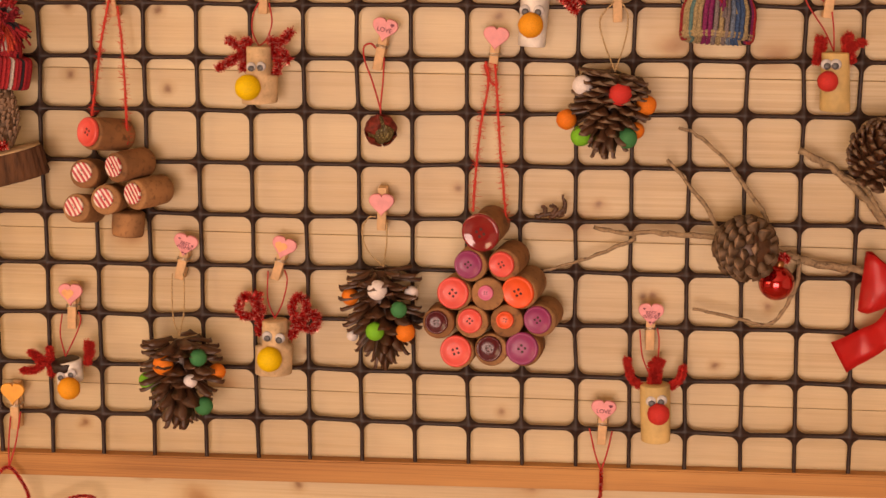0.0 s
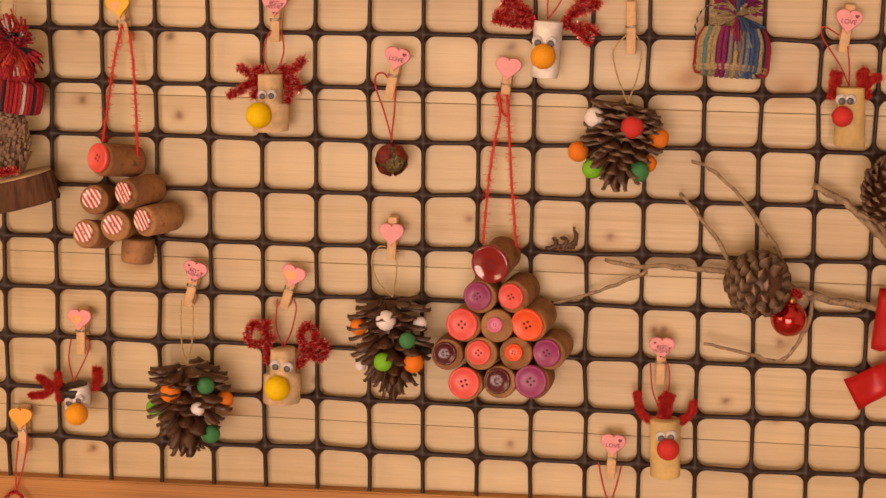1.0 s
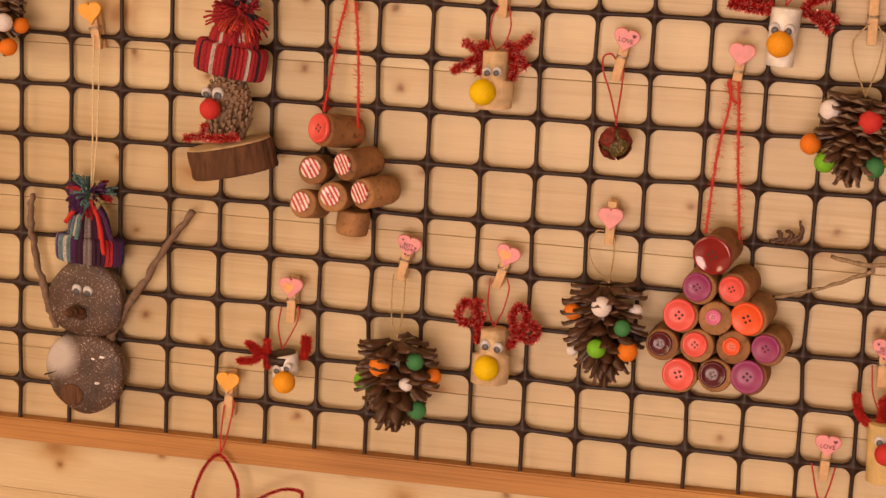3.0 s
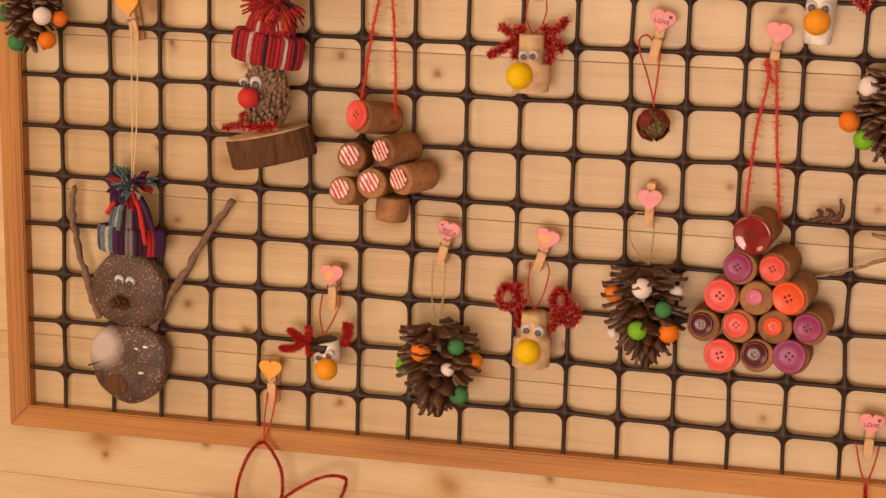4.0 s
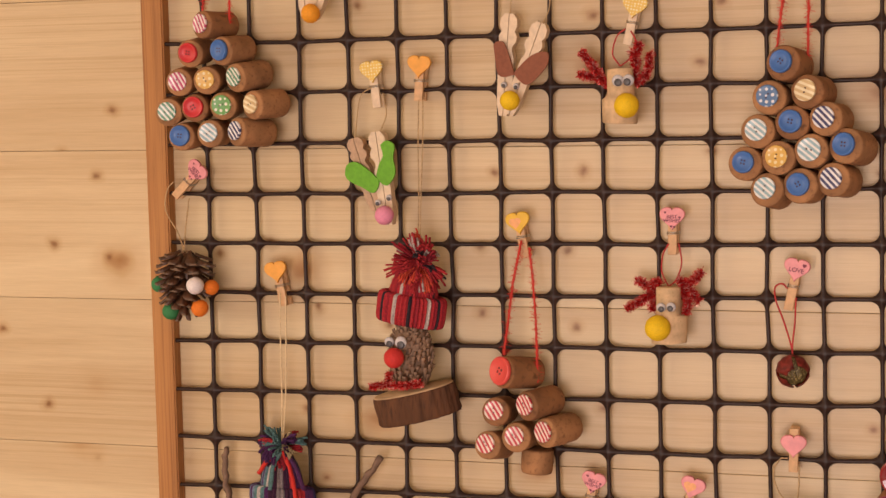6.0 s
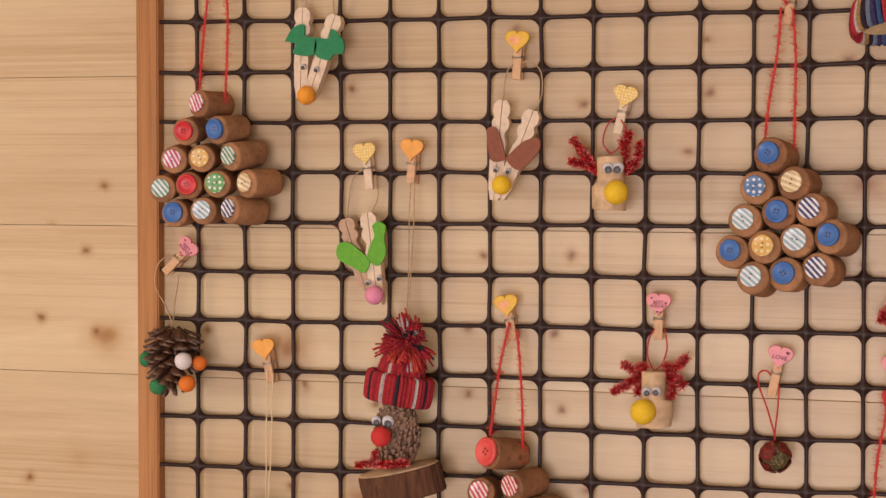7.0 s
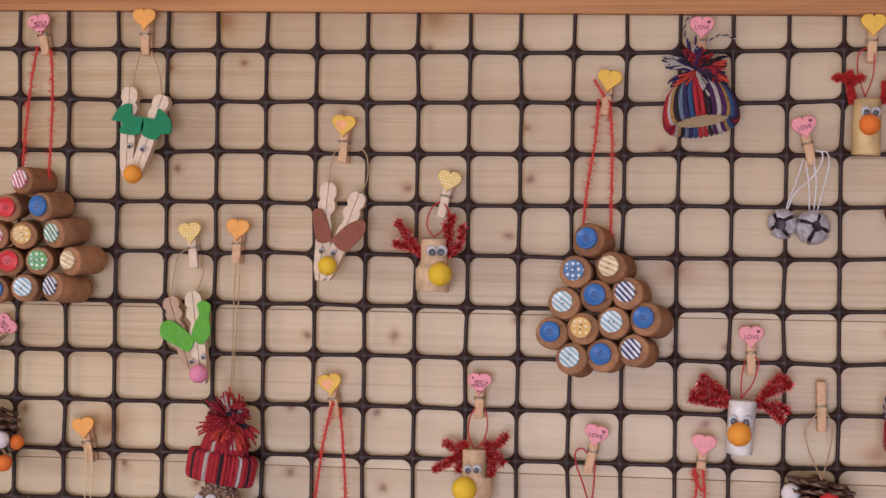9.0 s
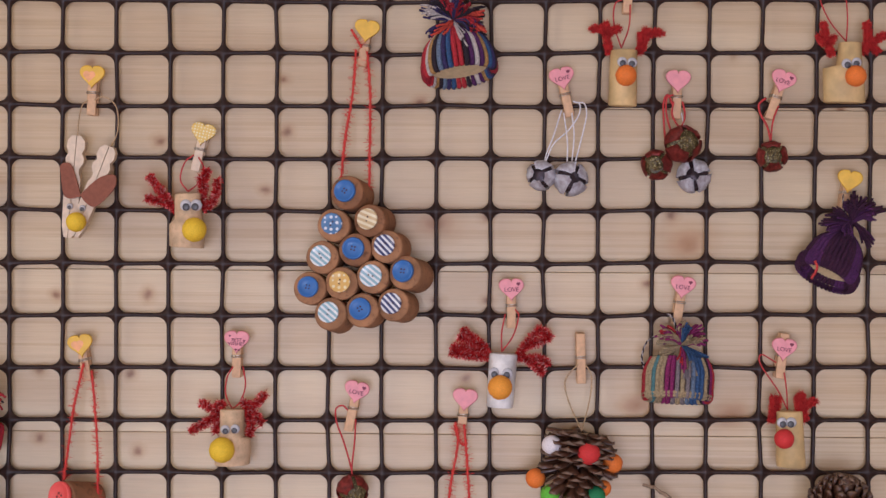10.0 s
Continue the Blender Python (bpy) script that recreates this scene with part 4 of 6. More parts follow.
pink_tree = cork_tree((0.5910, -0.0200, 0.1473), "wine-cork tree with pink, red and purple buttons on red yarn", [
    ((0.5873, -0.0370, 0.1985), (0.5951, -0.0060, 0.2017), 30, "deep", 33),
    ((0.5783, -0.0360, 0.1742), (0.5832, -0.0050, 0.1734), 28, "purple", 24),
    ((0.6029, -0.0360, 0.1749), (0.6108, -0.0050, 0.1759), 28, "coral", 22),
    ((0.5671, -0.0360, 0.1524), (0.5705, -0.0050, 0.1501), 28, "coral", 27),
    ((0.5914, -0.0360, 0.1531), (0.5942, -0.0050, 0.1498), 28, "pink", 13),
    ((0.6152, -0.0360, 0.1542), (0.6233, -0.0050, 0.1569), 29, "orange", 28),
    ((0.5549, -0.0360, 0.1298), (0.5573, -0.0050, 0.1274), 27, "wine", 20),
    ((0.5798, -0.0360, 0.1315), (0.5832, -0.0050, 0.1282), 28, "coral", 21),
    ((0.6058, -0.0360, 0.1328), (0.6089, -0.0050, 0.1299), 28, "orange", 15),
    ((0.6300, -0.0360, 0.1336), (0.6365, -0.0050, 0.1335), 28, "purple", 24),
    ((0.5694, -0.0360, 0.1080), (0.5722, -0.0050, 0.1038), 28, "coral", 27),
    ((0.5943, -0.0360, 0.1106), (0.5976, -0.0050, 0.1064), 28, "wine", 22),
    ((0.6187, -0.0360, 0.1115), (0.6225, -0.0050, 0.1081), 29, "purple", 28)], None,
    [[(0.5882, -0.0090, 0.3214), (0.5901, -0.0100, 0.3052), (0.5846, -0.0120, 0.2721), (0.5821, -0.0200, 0.2400), (0.5812, -0.0300, 0.2126)], [(0.5948, -0.0090, 0.3196), (0.5964, -0.0100, 0.3014), (0.5989, -0.0120, 0.2645), (0.6021, -0.0140, 0.2316), (0.6047, -0.0160, 0.2027)], [(0.5874, -0.0090, 0.3193), (0.5912, -0.0090, 0.3072), (0.5967, -0.0090, 0.3029)]])
mixed_tree = cork_tree((0.0550, -0.0200, 0.4911), "wine-cork tree with many-coloured buttons on red yarn", [
    ((0.0558, -0.0360, 0.5376), (0.0682, -0.0060, 0.5361), 25, "pinkstripe", 17),
    ((0.0447, -0.0360, 0.5150), (0.0440, -0.0050, 0.5177), 25, "red", 18),
    ((0.0715, -0.0360, 0.5164), (0.0816, -0.0060, 0.5173), 26, "blue", 19),
    ((0.0345, -0.0360, 0.4927), (0.0311, -0.0050, 0.4949), 25, "pinkstripe", 17),
    ((0.0585, -0.0360, 0.4937), (0.0541, -0.0050, 0.4950), 25, "yellowdots", 17),
    ((0.0827, -0.0360, 0.4952), (0.0960, -0.0060, 0.4971), 26, "greenstripe", 17),
    ((0.0242, -0.0360, 0.4693), (0.0191, -0.0050, 0.4710), 25, "greenstripe", 17),
    ((0.0473, -0.0360, 0.4723), (0.0427, -0.0050, 0.4731), 25, "red", 19),
    ((0.0717, -0.0360, 0.4734), (0.0681, -0.0050, 0.4743), 25, "greendots", 18),
    ((0.0964, -0.0360, 0.4737), (0.1098, -0.0060, 0.4738), 26, "creamstripe", 17),
    ((0.0347, -0.0360, 0.4499), (0.0323, -0.0050, 0.4493), 25, "blue", 19),
    ((0.0596, -0.0360, 0.4520), (0.0573, -0.0050, 0.4515), 25, "lightstripe", 17),
    ((0.0820, -0.0360, 0.4532), (0.0982, -0.0060, 0.4502), 26, "navystripe", 17)], None,
    [[(0.0587, -0.0090, 0.6461), (0.0546, -0.0110, 0.6149), (0.0548, -0.0200, 0.5822), (0.0560, -0.0300, 0.5477)], [(0.0702, -0.0090, 0.6433), (0.0728, -0.0110, 0.6148), (0.0734, -0.0140, 0.5781), (0.0739, -0.0200, 0.5369)]])
blue_tree = cork_tree((0.5133, -0.0200, 0.4484), "wine-cork tree with blue and striped buttons on red yarn", [
    ((0.5058, -0.0360, 0.4954), (0.5148, -0.0050, 0.4910), 29, "blue", 19),
    ((0.4962, -0.0360, 0.4711), (0.5002, -0.0050, 0.4674), 28, "bluedots", 18),
    ((0.5226, -0.0360, 0.4746), (0.5315, -0.0050, 0.4714), 28, "creamstripe", 18),
    ((0.5122, -0.0360, 0.4528), (0.5157, -0.0050, 0.4499), 28, "blue", 19),
    ((0.5352, -0.0360, 0.4553), (0.5432, -0.0050, 0.4517), 28, "navystripe", 18),
    ((0.4879, -0.0360, 0.4472), (0.4917, -0.0050, 0.4438), 28, "lightstripe", 18),
    ((0.5491, -0.0360, 0.4361), (0.5600, -0.0050, 0.4312), 29, "blue", 19),
    ((0.4787, -0.0360, 0.4242), (0.4823, -0.0050, 0.4210), 28, "blue", 18),
    ((0.5022, -0.0360, 0.4280), (0.5059, -0.0050, 0.4245), 28, "yellowdots", 18),
    ((0.5252, -0.0360, 0.4327), (0.5295, -0.0050, 0.4293), 28, "lightstripe", 19),
    ((0.4938, -0.0360, 0.4054), (0.5008, -0.0050, 0.3996), 28, "lightstripe", 18),
    ((0.5173, -0.0360, 0.4080), (0.5236, -0.0050, 0.4044), 29, "blue", 19),
    ((0.5403, -0.0360, 0.4122), (0.5493, -0.0050, 0.4080), 28, "navystripe", 18)], None,
    [[(0.5122, -0.0090, 0.6028), (0.5102, -0.0100, 0.5720), (0.5050, -0.0140, 0.5376), (0.5024, -0.0300, 0.5031)], [(0.5207, -0.0090, 0.6011), (0.5230, -0.0100, 0.5720), (0.5232, -0.0120, 0.5335), (0.5227, -0.0160, 0.4951)], [(0.5164, -0.0090, 0.6041), (0.5130, -0.0090, 0.6105), (0.5087, -0.0090, 0.6181)]])

# ---- pegs ----
peg((0.1016, -0.0080, 0.3385), (0.1062, -0.0040, 0.3107), "orange")
peg((0.3037, -0.0080, 0.3779), (0.3079, -0.0040, 0.3512), "yellow", "", 0.004, True)
peg((0.4223, -0.0080, 0.3813), (0.4216, -0.0040, 0.3540), "pink", "BEST WISHES")
peg((0.5131, -0.0080, 0.3435), (0.5066, -0.0040, 0.3136), "pink", "LOVE")
peg((0.5953, -0.0080, 0.3381), (0.5921, -0.0040, 0.3091), "pink")
peg((0.5102, -0.0080, 0.2125), (0.5096, -0.0040, 0.1926), "pink", "", 0.013)
peg((0.3587, -0.0080, 0.1781), (0.3518, -0.0040, 0.1507), "pink", "BEST WISHES")
peg((0.4349, -0.0080, 0.1776), (0.4269, -0.0040, 0.1523), "pink", "", 0.004, True)
peg((0.2669, -0.0080, 0.1369), (0.2660, -0.0040, 0.1090), "pink", "", 0.008, True)
peg((0.2167, -0.0080, 0.0553), (0.2160, -0.0040, 0.0253), "orange", "", 0.008)
peg((0.0339, -0.0080, 0.4195), (0.0128, -0.0040, 0.3993), "pink", "BEST WISHES")
peg((0.1882, -0.0080, 0.4962), (0.1910, -0.0040, 0.4682), "dots")
peg((0.2272, -0.0080, 0.4991), (0.2249, -0.0040, 0.4726), "orange")
peg((0.3123, -0.0080, 0.5818), (0.3108, -0.0040, 0.5530), "yellow", "", 0.004, True)
peg((0.3963, -0.0080, 0.5385), (0.3898, -0.0040, 0.5109), "dots")
peg((0.5203, -0.0080, 0.6167), (0.5163, -0.0040, 0.5906), "yellow")
peg((0.0604, -0.0080, 0.6632), (0.0649, -0.0040, 0.6394), "pink", "BEST WISHES", 0.008)
peg((0.1482, -0.0080, 0.6671), (0.1482, -0.0040, 0.6390), "orange")
peg((0.5902, -0.0080, 0.6571), (0.5896, -0.0040, 0.6338), "pink", "LOVE")
peg((0.6680, -0.0080, 0.5810), (0.6743, -0.0040, 0.5527), "pink", "LOVE")
peg((0.7182, -0.0080, 0.6583), (0.7172, -0.0040, 0.6310), "yellow")
peg((0.7554, -0.0080, 0.5790), (0.7543, -0.0040, 0.5511), "pink")
peg((0.8340, -0.0080, 0.5791), (0.8243, -0.0040, 0.5513), "pink", "LOVE")
peg((0.6302, -0.0080, 0.4216), (0.6304, -0.0040, 0.3923), "pink", "LOVE")
peg((0.7595, -0.0080, 0.4238), (0.7554, -0.0040, 0.3958), "pink", "LOVE")
peg((0.8359, -0.0080, 0.3771), (0.8333, -0.0040, 0.3550), "pink", "LOVE", 0.012)
peg((0.8846, -0.0080, 0.5039), (0.8809, -0.0040, 0.4826), "yellow")
peg((0.6828, -0.0080, 0.3846), (0.6837, -0.0040, 0.3505), None)
peg((0.7137, -0.0080, 0.1335), (0.7133, -0.0040, 0.1054), "pink", "BEST WISHES")
peg((0.6799, -0.0080, 0.0571), (0.6787, -0.0040, 0.0294), "pink", "LOVE")
peg((0.8794, -0.0080, 0.6672), (0.8783, -0.0040, 0.6414), "yellow")

# ---- cork reindeer ----
cork_reindeer("cork reindeer with a yellow nose and red tinsel antlers", [[(0.4103, -0.0125, 0.3301), (0.4290, -0.0125, 0.3303)], [(0.4099, -0.0125, 0.3087), (0.4286, -0.0125, 0.3098)], [(0.4064, -0.0125, 0.3066), (0.4337, -0.0125, 0.3091)], [(0.4061, -0.0125, 0.2884), (0.4330, -0.0125, 0.2897)]],
    CORK_PALE, [(0.4155, -0.0220, 0.3164), (0.4231, -0.0220, 0.3169)], (0.4135, -0.0260, 0.3014), 22, "yellow",
    [[[(0.4108, -0.0120, 0.3171), (0.4084, -0.0120, 0.3275), (0.4030, -0.0120, 0.3316), (0.3950, -0.0120, 0.3357)], [(0.4084, -0.0120, 0.3275), (0.4006, -0.0120, 0.3211), (0.3877, -0.0120, 0.3134)], [(0.4136, -0.0120, 0.3330), (0.4086, -0.0120, 0.3337), (0.4073, -0.0120, 0.3128)]], [[(0.4264, -0.0120, 0.3361), (0.4348, -0.0120, 0.3332), (0.4443, -0.0120, 0.3425)], [(0.4297, -0.0120, 0.3319), (0.4356, -0.0120, 0.3278), (0.4423, -0.0120, 0.3196)], [(0.4297, -0.0120, 0.3298), (0.4338, -0.0120, 0.3195), (0.4319, -0.0120, 0.3102)]]],
    "tinsel", [[(0.4189, -0.0090, 0.3303), (0.4140, -0.0090, 0.3419), (0.4151, -0.0090, 0.3544), (0.4195, -0.0090, 0.3627)], [(0.4189, -0.0090, 0.3303), (0.4249, -0.0090, 0.3358), (0.4290, -0.0090, 0.3483), (0.4271, -0.0090, 0.3628)]], 11)
cork_reindeer("cork reindeer with a yellow nose and looped red tinsel antlers", [[(0.4184, -0.0125, 0.1210), (0.4379, -0.0125, 0.1223)], [(0.4176, -0.0125, 0.1024), (0.4380, -0.0125, 0.1038)], [(0.4124, -0.0125, 0.1012), (0.4419, -0.0125, 0.1019)], [(0.4120, -0.0125, 0.0798), (0.4407, -0.0125, 0.0805)]],
    CORK_PALE, [(0.4239, -0.0220, 0.1116), (0.4338, -0.0220, 0.1105)], (0.4261, -0.0260, 0.0945), 22, "yellow",
    [[[(0.4166, -0.0120, 0.1097), (0.4157, -0.0120, 0.1251), (0.4122, -0.0120, 0.1372), (0.4052, -0.0120, 0.1399), (0.4000, -0.0120, 0.1321), (0.4035, -0.0120, 0.1243), (0.4113, -0.0120, 0.1257), (0.4200, -0.0120, 0.1307)], [(0.4148, -0.0120, 0.1251), (0.4156, -0.0120, 0.1436)]], [[(0.4400, -0.0120, 0.1082), (0.4442, -0.0120, 0.1182), (0.4416, -0.0120, 0.1333), (0.4466, -0.0120, 0.1410), (0.4527, -0.0120, 0.1353), (0.4510, -0.0120, 0.1252), (0.4468, -0.0120, 0.1205), (0.4566, -0.0120, 0.1277), (0.4613, -0.0120, 0.1228), (0.4567, -0.0120, 0.1155), (0.4451, -0.0120, 0.1182)]]],
    "tinsel", [[(0.4272, -0.0090, 0.1224), (0.4220, -0.0090, 0.1379), (0.4227, -0.0090, 0.1598)], [(0.4272, -0.0090, 0.1224), (0.4332, -0.0090, 0.1342), (0.4374, -0.0090, 0.1520), (0.4356, -0.0090, 0.1606)]], 13, 9)
cork_reindeer("small cork reindeer with a black cap hat and amber nose", [[(0.2548, -0.0125, 0.0821), (0.2748, -0.0125, 0.0863)], [(0.2549, -0.0125, 0.0669), (0.2755, -0.0125, 0.0698)]],
    CORK_WHITE, [(0.2610, -0.0220, 0.0752), (0.2699, -0.0220, 0.0777)], (0.2682, -0.0260, 0.0664), 20, "amber",
    [[[(0.2502, -0.0120, 0.0724), (0.2495, -0.0120, 0.0848), (0.2493, -0.0120, 0.0945)], [(0.2495, -0.0120, 0.0816), (0.2430, -0.0120, 0.0858), (0.2337, -0.0120, 0.0906)], [(0.2448, -0.0120, 0.0840), (0.2390, -0.0120, 0.0772), (0.2268, -0.0120, 0.0754)], [(0.2420, -0.0120, 0.0829), (0.2365, -0.0120, 0.0890)]], [[(0.2792, -0.0120, 0.0828), (0.2803, -0.0120, 0.0915), (0.2795, -0.0120, 0.0997)], [(0.2821, -0.0120, 0.0894), (0.2823, -0.0120, 0.0994)]]],
    "chenille", [[(0.2607, -0.0090, 0.0871), (0.2573, -0.0090, 0.1052), (0.2595, -0.0090, 0.1213)], [(0.2607, -0.0090, 0.0871), (0.2704, -0.0090, 0.1060), (0.2743, -0.0090, 0.1177), (0.2725, -0.0090, 0.1235)]], 17, 8, (0.2622, -0.0125, 0.0817))
cork_reindeer("smooth yellowish cork reindeer with a red nose and red pipe-cleaner antlers", [[(0.7066, -0.0125, 0.0797), (0.7294, -0.0125, 0.0805)], [(0.7086, -0.0125, 0.0368), (0.7307, -0.0125, 0.0371)]],
    CORK_YELLOW, [(0.7152, -0.0220, 0.0700), (0.7232, -0.0220, 0.0711)], (0.7209, -0.0240, 0.0607), 19, "red",
    [[[(0.7071, -0.0120, 0.0787), (0.7002, -0.0120, 0.0847), (0.6964, -0.0120, 0.0995)]], [[(0.7147, -0.0120, 0.0799), (0.7161, -0.0120, 0.0900), (0.7151, -0.0120, 0.0966)], [(0.7197, -0.0120, 0.0813), (0.7203, -0.0120, 0.0923), (0.7226, -0.0120, 0.0990)], [(0.7175, -0.0120, 0.0835), (0.7184, -0.0120, 0.1002)]], [[(0.7291, -0.0120, 0.0785), (0.7365, -0.0120, 0.0849), (0.7387, -0.0120, 0.0942)]]],
    "chenille", [[(0.7168, -0.0090, 0.0808), (0.7083, -0.0090, 0.1000), (0.7056, -0.0090, 0.1218)], [(0.7168, -0.0090, 0.0808), (0.7194, -0.0090, 0.0959), (0.7202, -0.0090, 0.1135), (0.7186, -0.0090, 0.1230)]], 19, 9)
cork_reindeer("smooth yellowish cork reindeer with a red nose and stubby red antlers", [[(0.8294, -0.0125, 0.3306), (0.8493, -0.0125, 0.3306)], [(0.8300, -0.0125, 0.2901), (0.8521, -0.0125, 0.2893)]],
    CORK_YELLOW, [(0.8323, -0.0220, 0.3235), (0.8391, -0.0220, 0.3236)], (0.8337, -0.0240, 0.3115), 17, "red",
    [[[(0.8265, -0.0120, 0.3232), (0.8277, -0.0120, 0.3335), (0.8277, -0.0120, 0.3416)], [(0.8291, -0.0120, 0.3258), (0.8307, -0.0120, 0.3403)]], [[(0.8511, -0.0120, 0.3242), (0.8498, -0.0120, 0.3344), (0.8485, -0.0120, 0.3438)], [(0.8477, -0.0120, 0.3259), (0.8460, -0.0120, 0.3421)], [(0.8511, -0.0120, 0.3336), (0.8553, -0.0120, 0.3379), (0.8596, -0.0120, 0.3379)]]],
    "chenille", [[(0.8389, -0.0090, 0.3315), (0.8312, -0.0090, 0.3468), (0.8183, -0.0090, 0.3660), (0.8192, -0.0090, 0.3733), (0.8302, -0.0090, 0.3673)], [(0.8389, -0.0090, 0.3315), (0.8380, -0.0090, 0.3469), (0.8362, -0.0090, 0.3597)]], 23, 9)
cork_reindeer("white-painted cork reindeer with an amber nose and tinsel antlers", [[(0.6136, -0.0125, 0.3736), (0.6349, -0.0125, 0.3724)], [(0.6116, -0.0125, 0.3343), (0.6316, -0.0125, 0.3331)]],
    CORK_WHITE, [(0.6169, -0.0220, 0.3599), (0.6271, -0.0220, 0.3595)], (0.6215, -0.0260, 0.3492), 21, "amber",
    [[[(0.6136, -0.0120, 0.3710), (0.6046, -0.0120, 0.3824), (0.5931, -0.0120, 0.3914)], [(0.6110, -0.0120, 0.3795), (0.5982, -0.0120, 0.3828), (0.5906, -0.0120, 0.3862)], [(0.6136, -0.0120, 0.3710), (0.5983, -0.0120, 0.3718), (0.5838, -0.0120, 0.3743)], [(0.6068, -0.0120, 0.3752), (0.5919, -0.0120, 0.3786), (0.5855, -0.0120, 0.3768)]], [[(0.6349, -0.0120, 0.3702), (0.6430, -0.0120, 0.3826), (0.6528, -0.0120, 0.3924)], [(0.6409, -0.0120, 0.3796), (0.6515, -0.0120, 0.3822), (0.6596, -0.0120, 0.3865)], [(0.6358, -0.0120, 0.3710), (0.6452, -0.0120, 0.3677), (0.6546, -0.0120, 0.3583)], [(0.6430, -0.0120, 0.3694), (0.6537, -0.0120, 0.3694), (0.6580, -0.0120, 0.3652)], [(0.6536, -0.0120, 0.3916), (0.6596, -0.0120, 0.3856)]]],
    "tinsel", [[(0.6231, -0.0090, 0.3746), (0.6230, -0.0090, 0.3887), (0.6255, -0.0090, 0.4033)], [(0.6231, -0.0090, 0.3746), (0.6316, -0.0090, 0.3866), (0.6358, -0.0090, 0.4016), (0.6332, -0.0090, 0.4067)]], 29, 9)
cork_reindeer("speckled cork reindeer with a yellow nose and tinsel antlers", [[(0.3756, -0.0125, 0.4924), (0.3958, -0.0125, 0.4934)], [(0.3758, -0.0125, 0.4742), (0.3969, -0.0125, 0.4726)], [(0.3715, -0.0125, 0.4706), (0.3987, -0.0125, 0.4692)], [(0.3717, -0.0125, 0.4541), (0.3980, -0.0125, 0.4527)]],
    CORK_PALE, [(0.3857, -0.0220, 0.4846), (0.3936, -0.0220, 0.4847)], (0.3927, -0.0260, 0.4662), 21, "yellow",
    [[[(0.3757, -0.0120, 0.4811), (0.3667, -0.0120, 0.4932), (0.3559, -0.0120, 0.5075)], [(0.3699, -0.0120, 0.4863), (0.3624, -0.0120, 0.4880), (0.3539, -0.0120, 0.4901)]], [[(0.3958, -0.0120, 0.4839), (0.3974, -0.0120, 0.4999), (0.3999, -0.0120, 0.5120)], [(0.3967, -0.0120, 0.4813), (0.4054, -0.0120, 0.4891), (0.4082, -0.0120, 0.5038)], [(0.3983, -0.0120, 0.4977), (0.3947, -0.0120, 0.5064)]]],
    "tinsel", [[(0.3851, -0.0090, 0.4951), (0.3793, -0.0090, 0.5042), (0.3827, -0.0090, 0.5172), (0.3896, -0.0090, 0.5229)], [(0.3851, -0.0090, 0.4951), (0.3925, -0.0090, 0.5012), (0.3968, -0.0090, 0.5129), (0.3932, -0.0090, 0.5212)]], 31, 10)
cork_reindeer("yellowish cork reindeer with an orange felt nose", [[(0.7038, -0.0125, 0.6014), (0.7242, -0.0125, 0.6015)], [(0.7023, -0.0125, 0.5611), (0.7239, -0.0125, 0.5603)]],
    CORK_YELLOW, [(0.7119, -0.0220, 0.5925), (0.7195, -0.0220, 0.5920)], (0.7147, -0.0240, 0.5822), 18, "orange",
    [[[(0.7038, -0.0120, 0.5994), (0.7013, -0.0120, 0.6104), (0.7008, -0.0120, 0.6223)], [(0.7021, -0.0120, 0.6138), (0.6953, -0.0120, 0.6189), (0.6898, -0.0120, 0.6176)], [(0.7021, -0.0120, 0.6147), (0.7106, -0.0120, 0.6189)]], [[(0.7251, -0.0120, 0.6003), (0.7293, -0.0120, 0.6096), (0.7309, -0.0120, 0.6181)], [(0.7276, -0.0120, 0.6020), (0.7267, -0.0120, 0.6147)], [(0.7310, -0.0120, 0.6122), (0.7369, -0.0120, 0.6156), (0.7428, -0.0120, 0.6147)]]],
    "chenille", [[(0.7125, -0.0090, 0.6041), (0.7069, -0.0090, 0.6220), (0.7075, -0.0090, 0.6369), (0.7137, -0.0090, 0.6412)], [(0.7125, -0.0090, 0.6041), (0.7181, -0.0090, 0.6198), (0.7191, -0.0090, 0.6369)]], 37, 8.5)
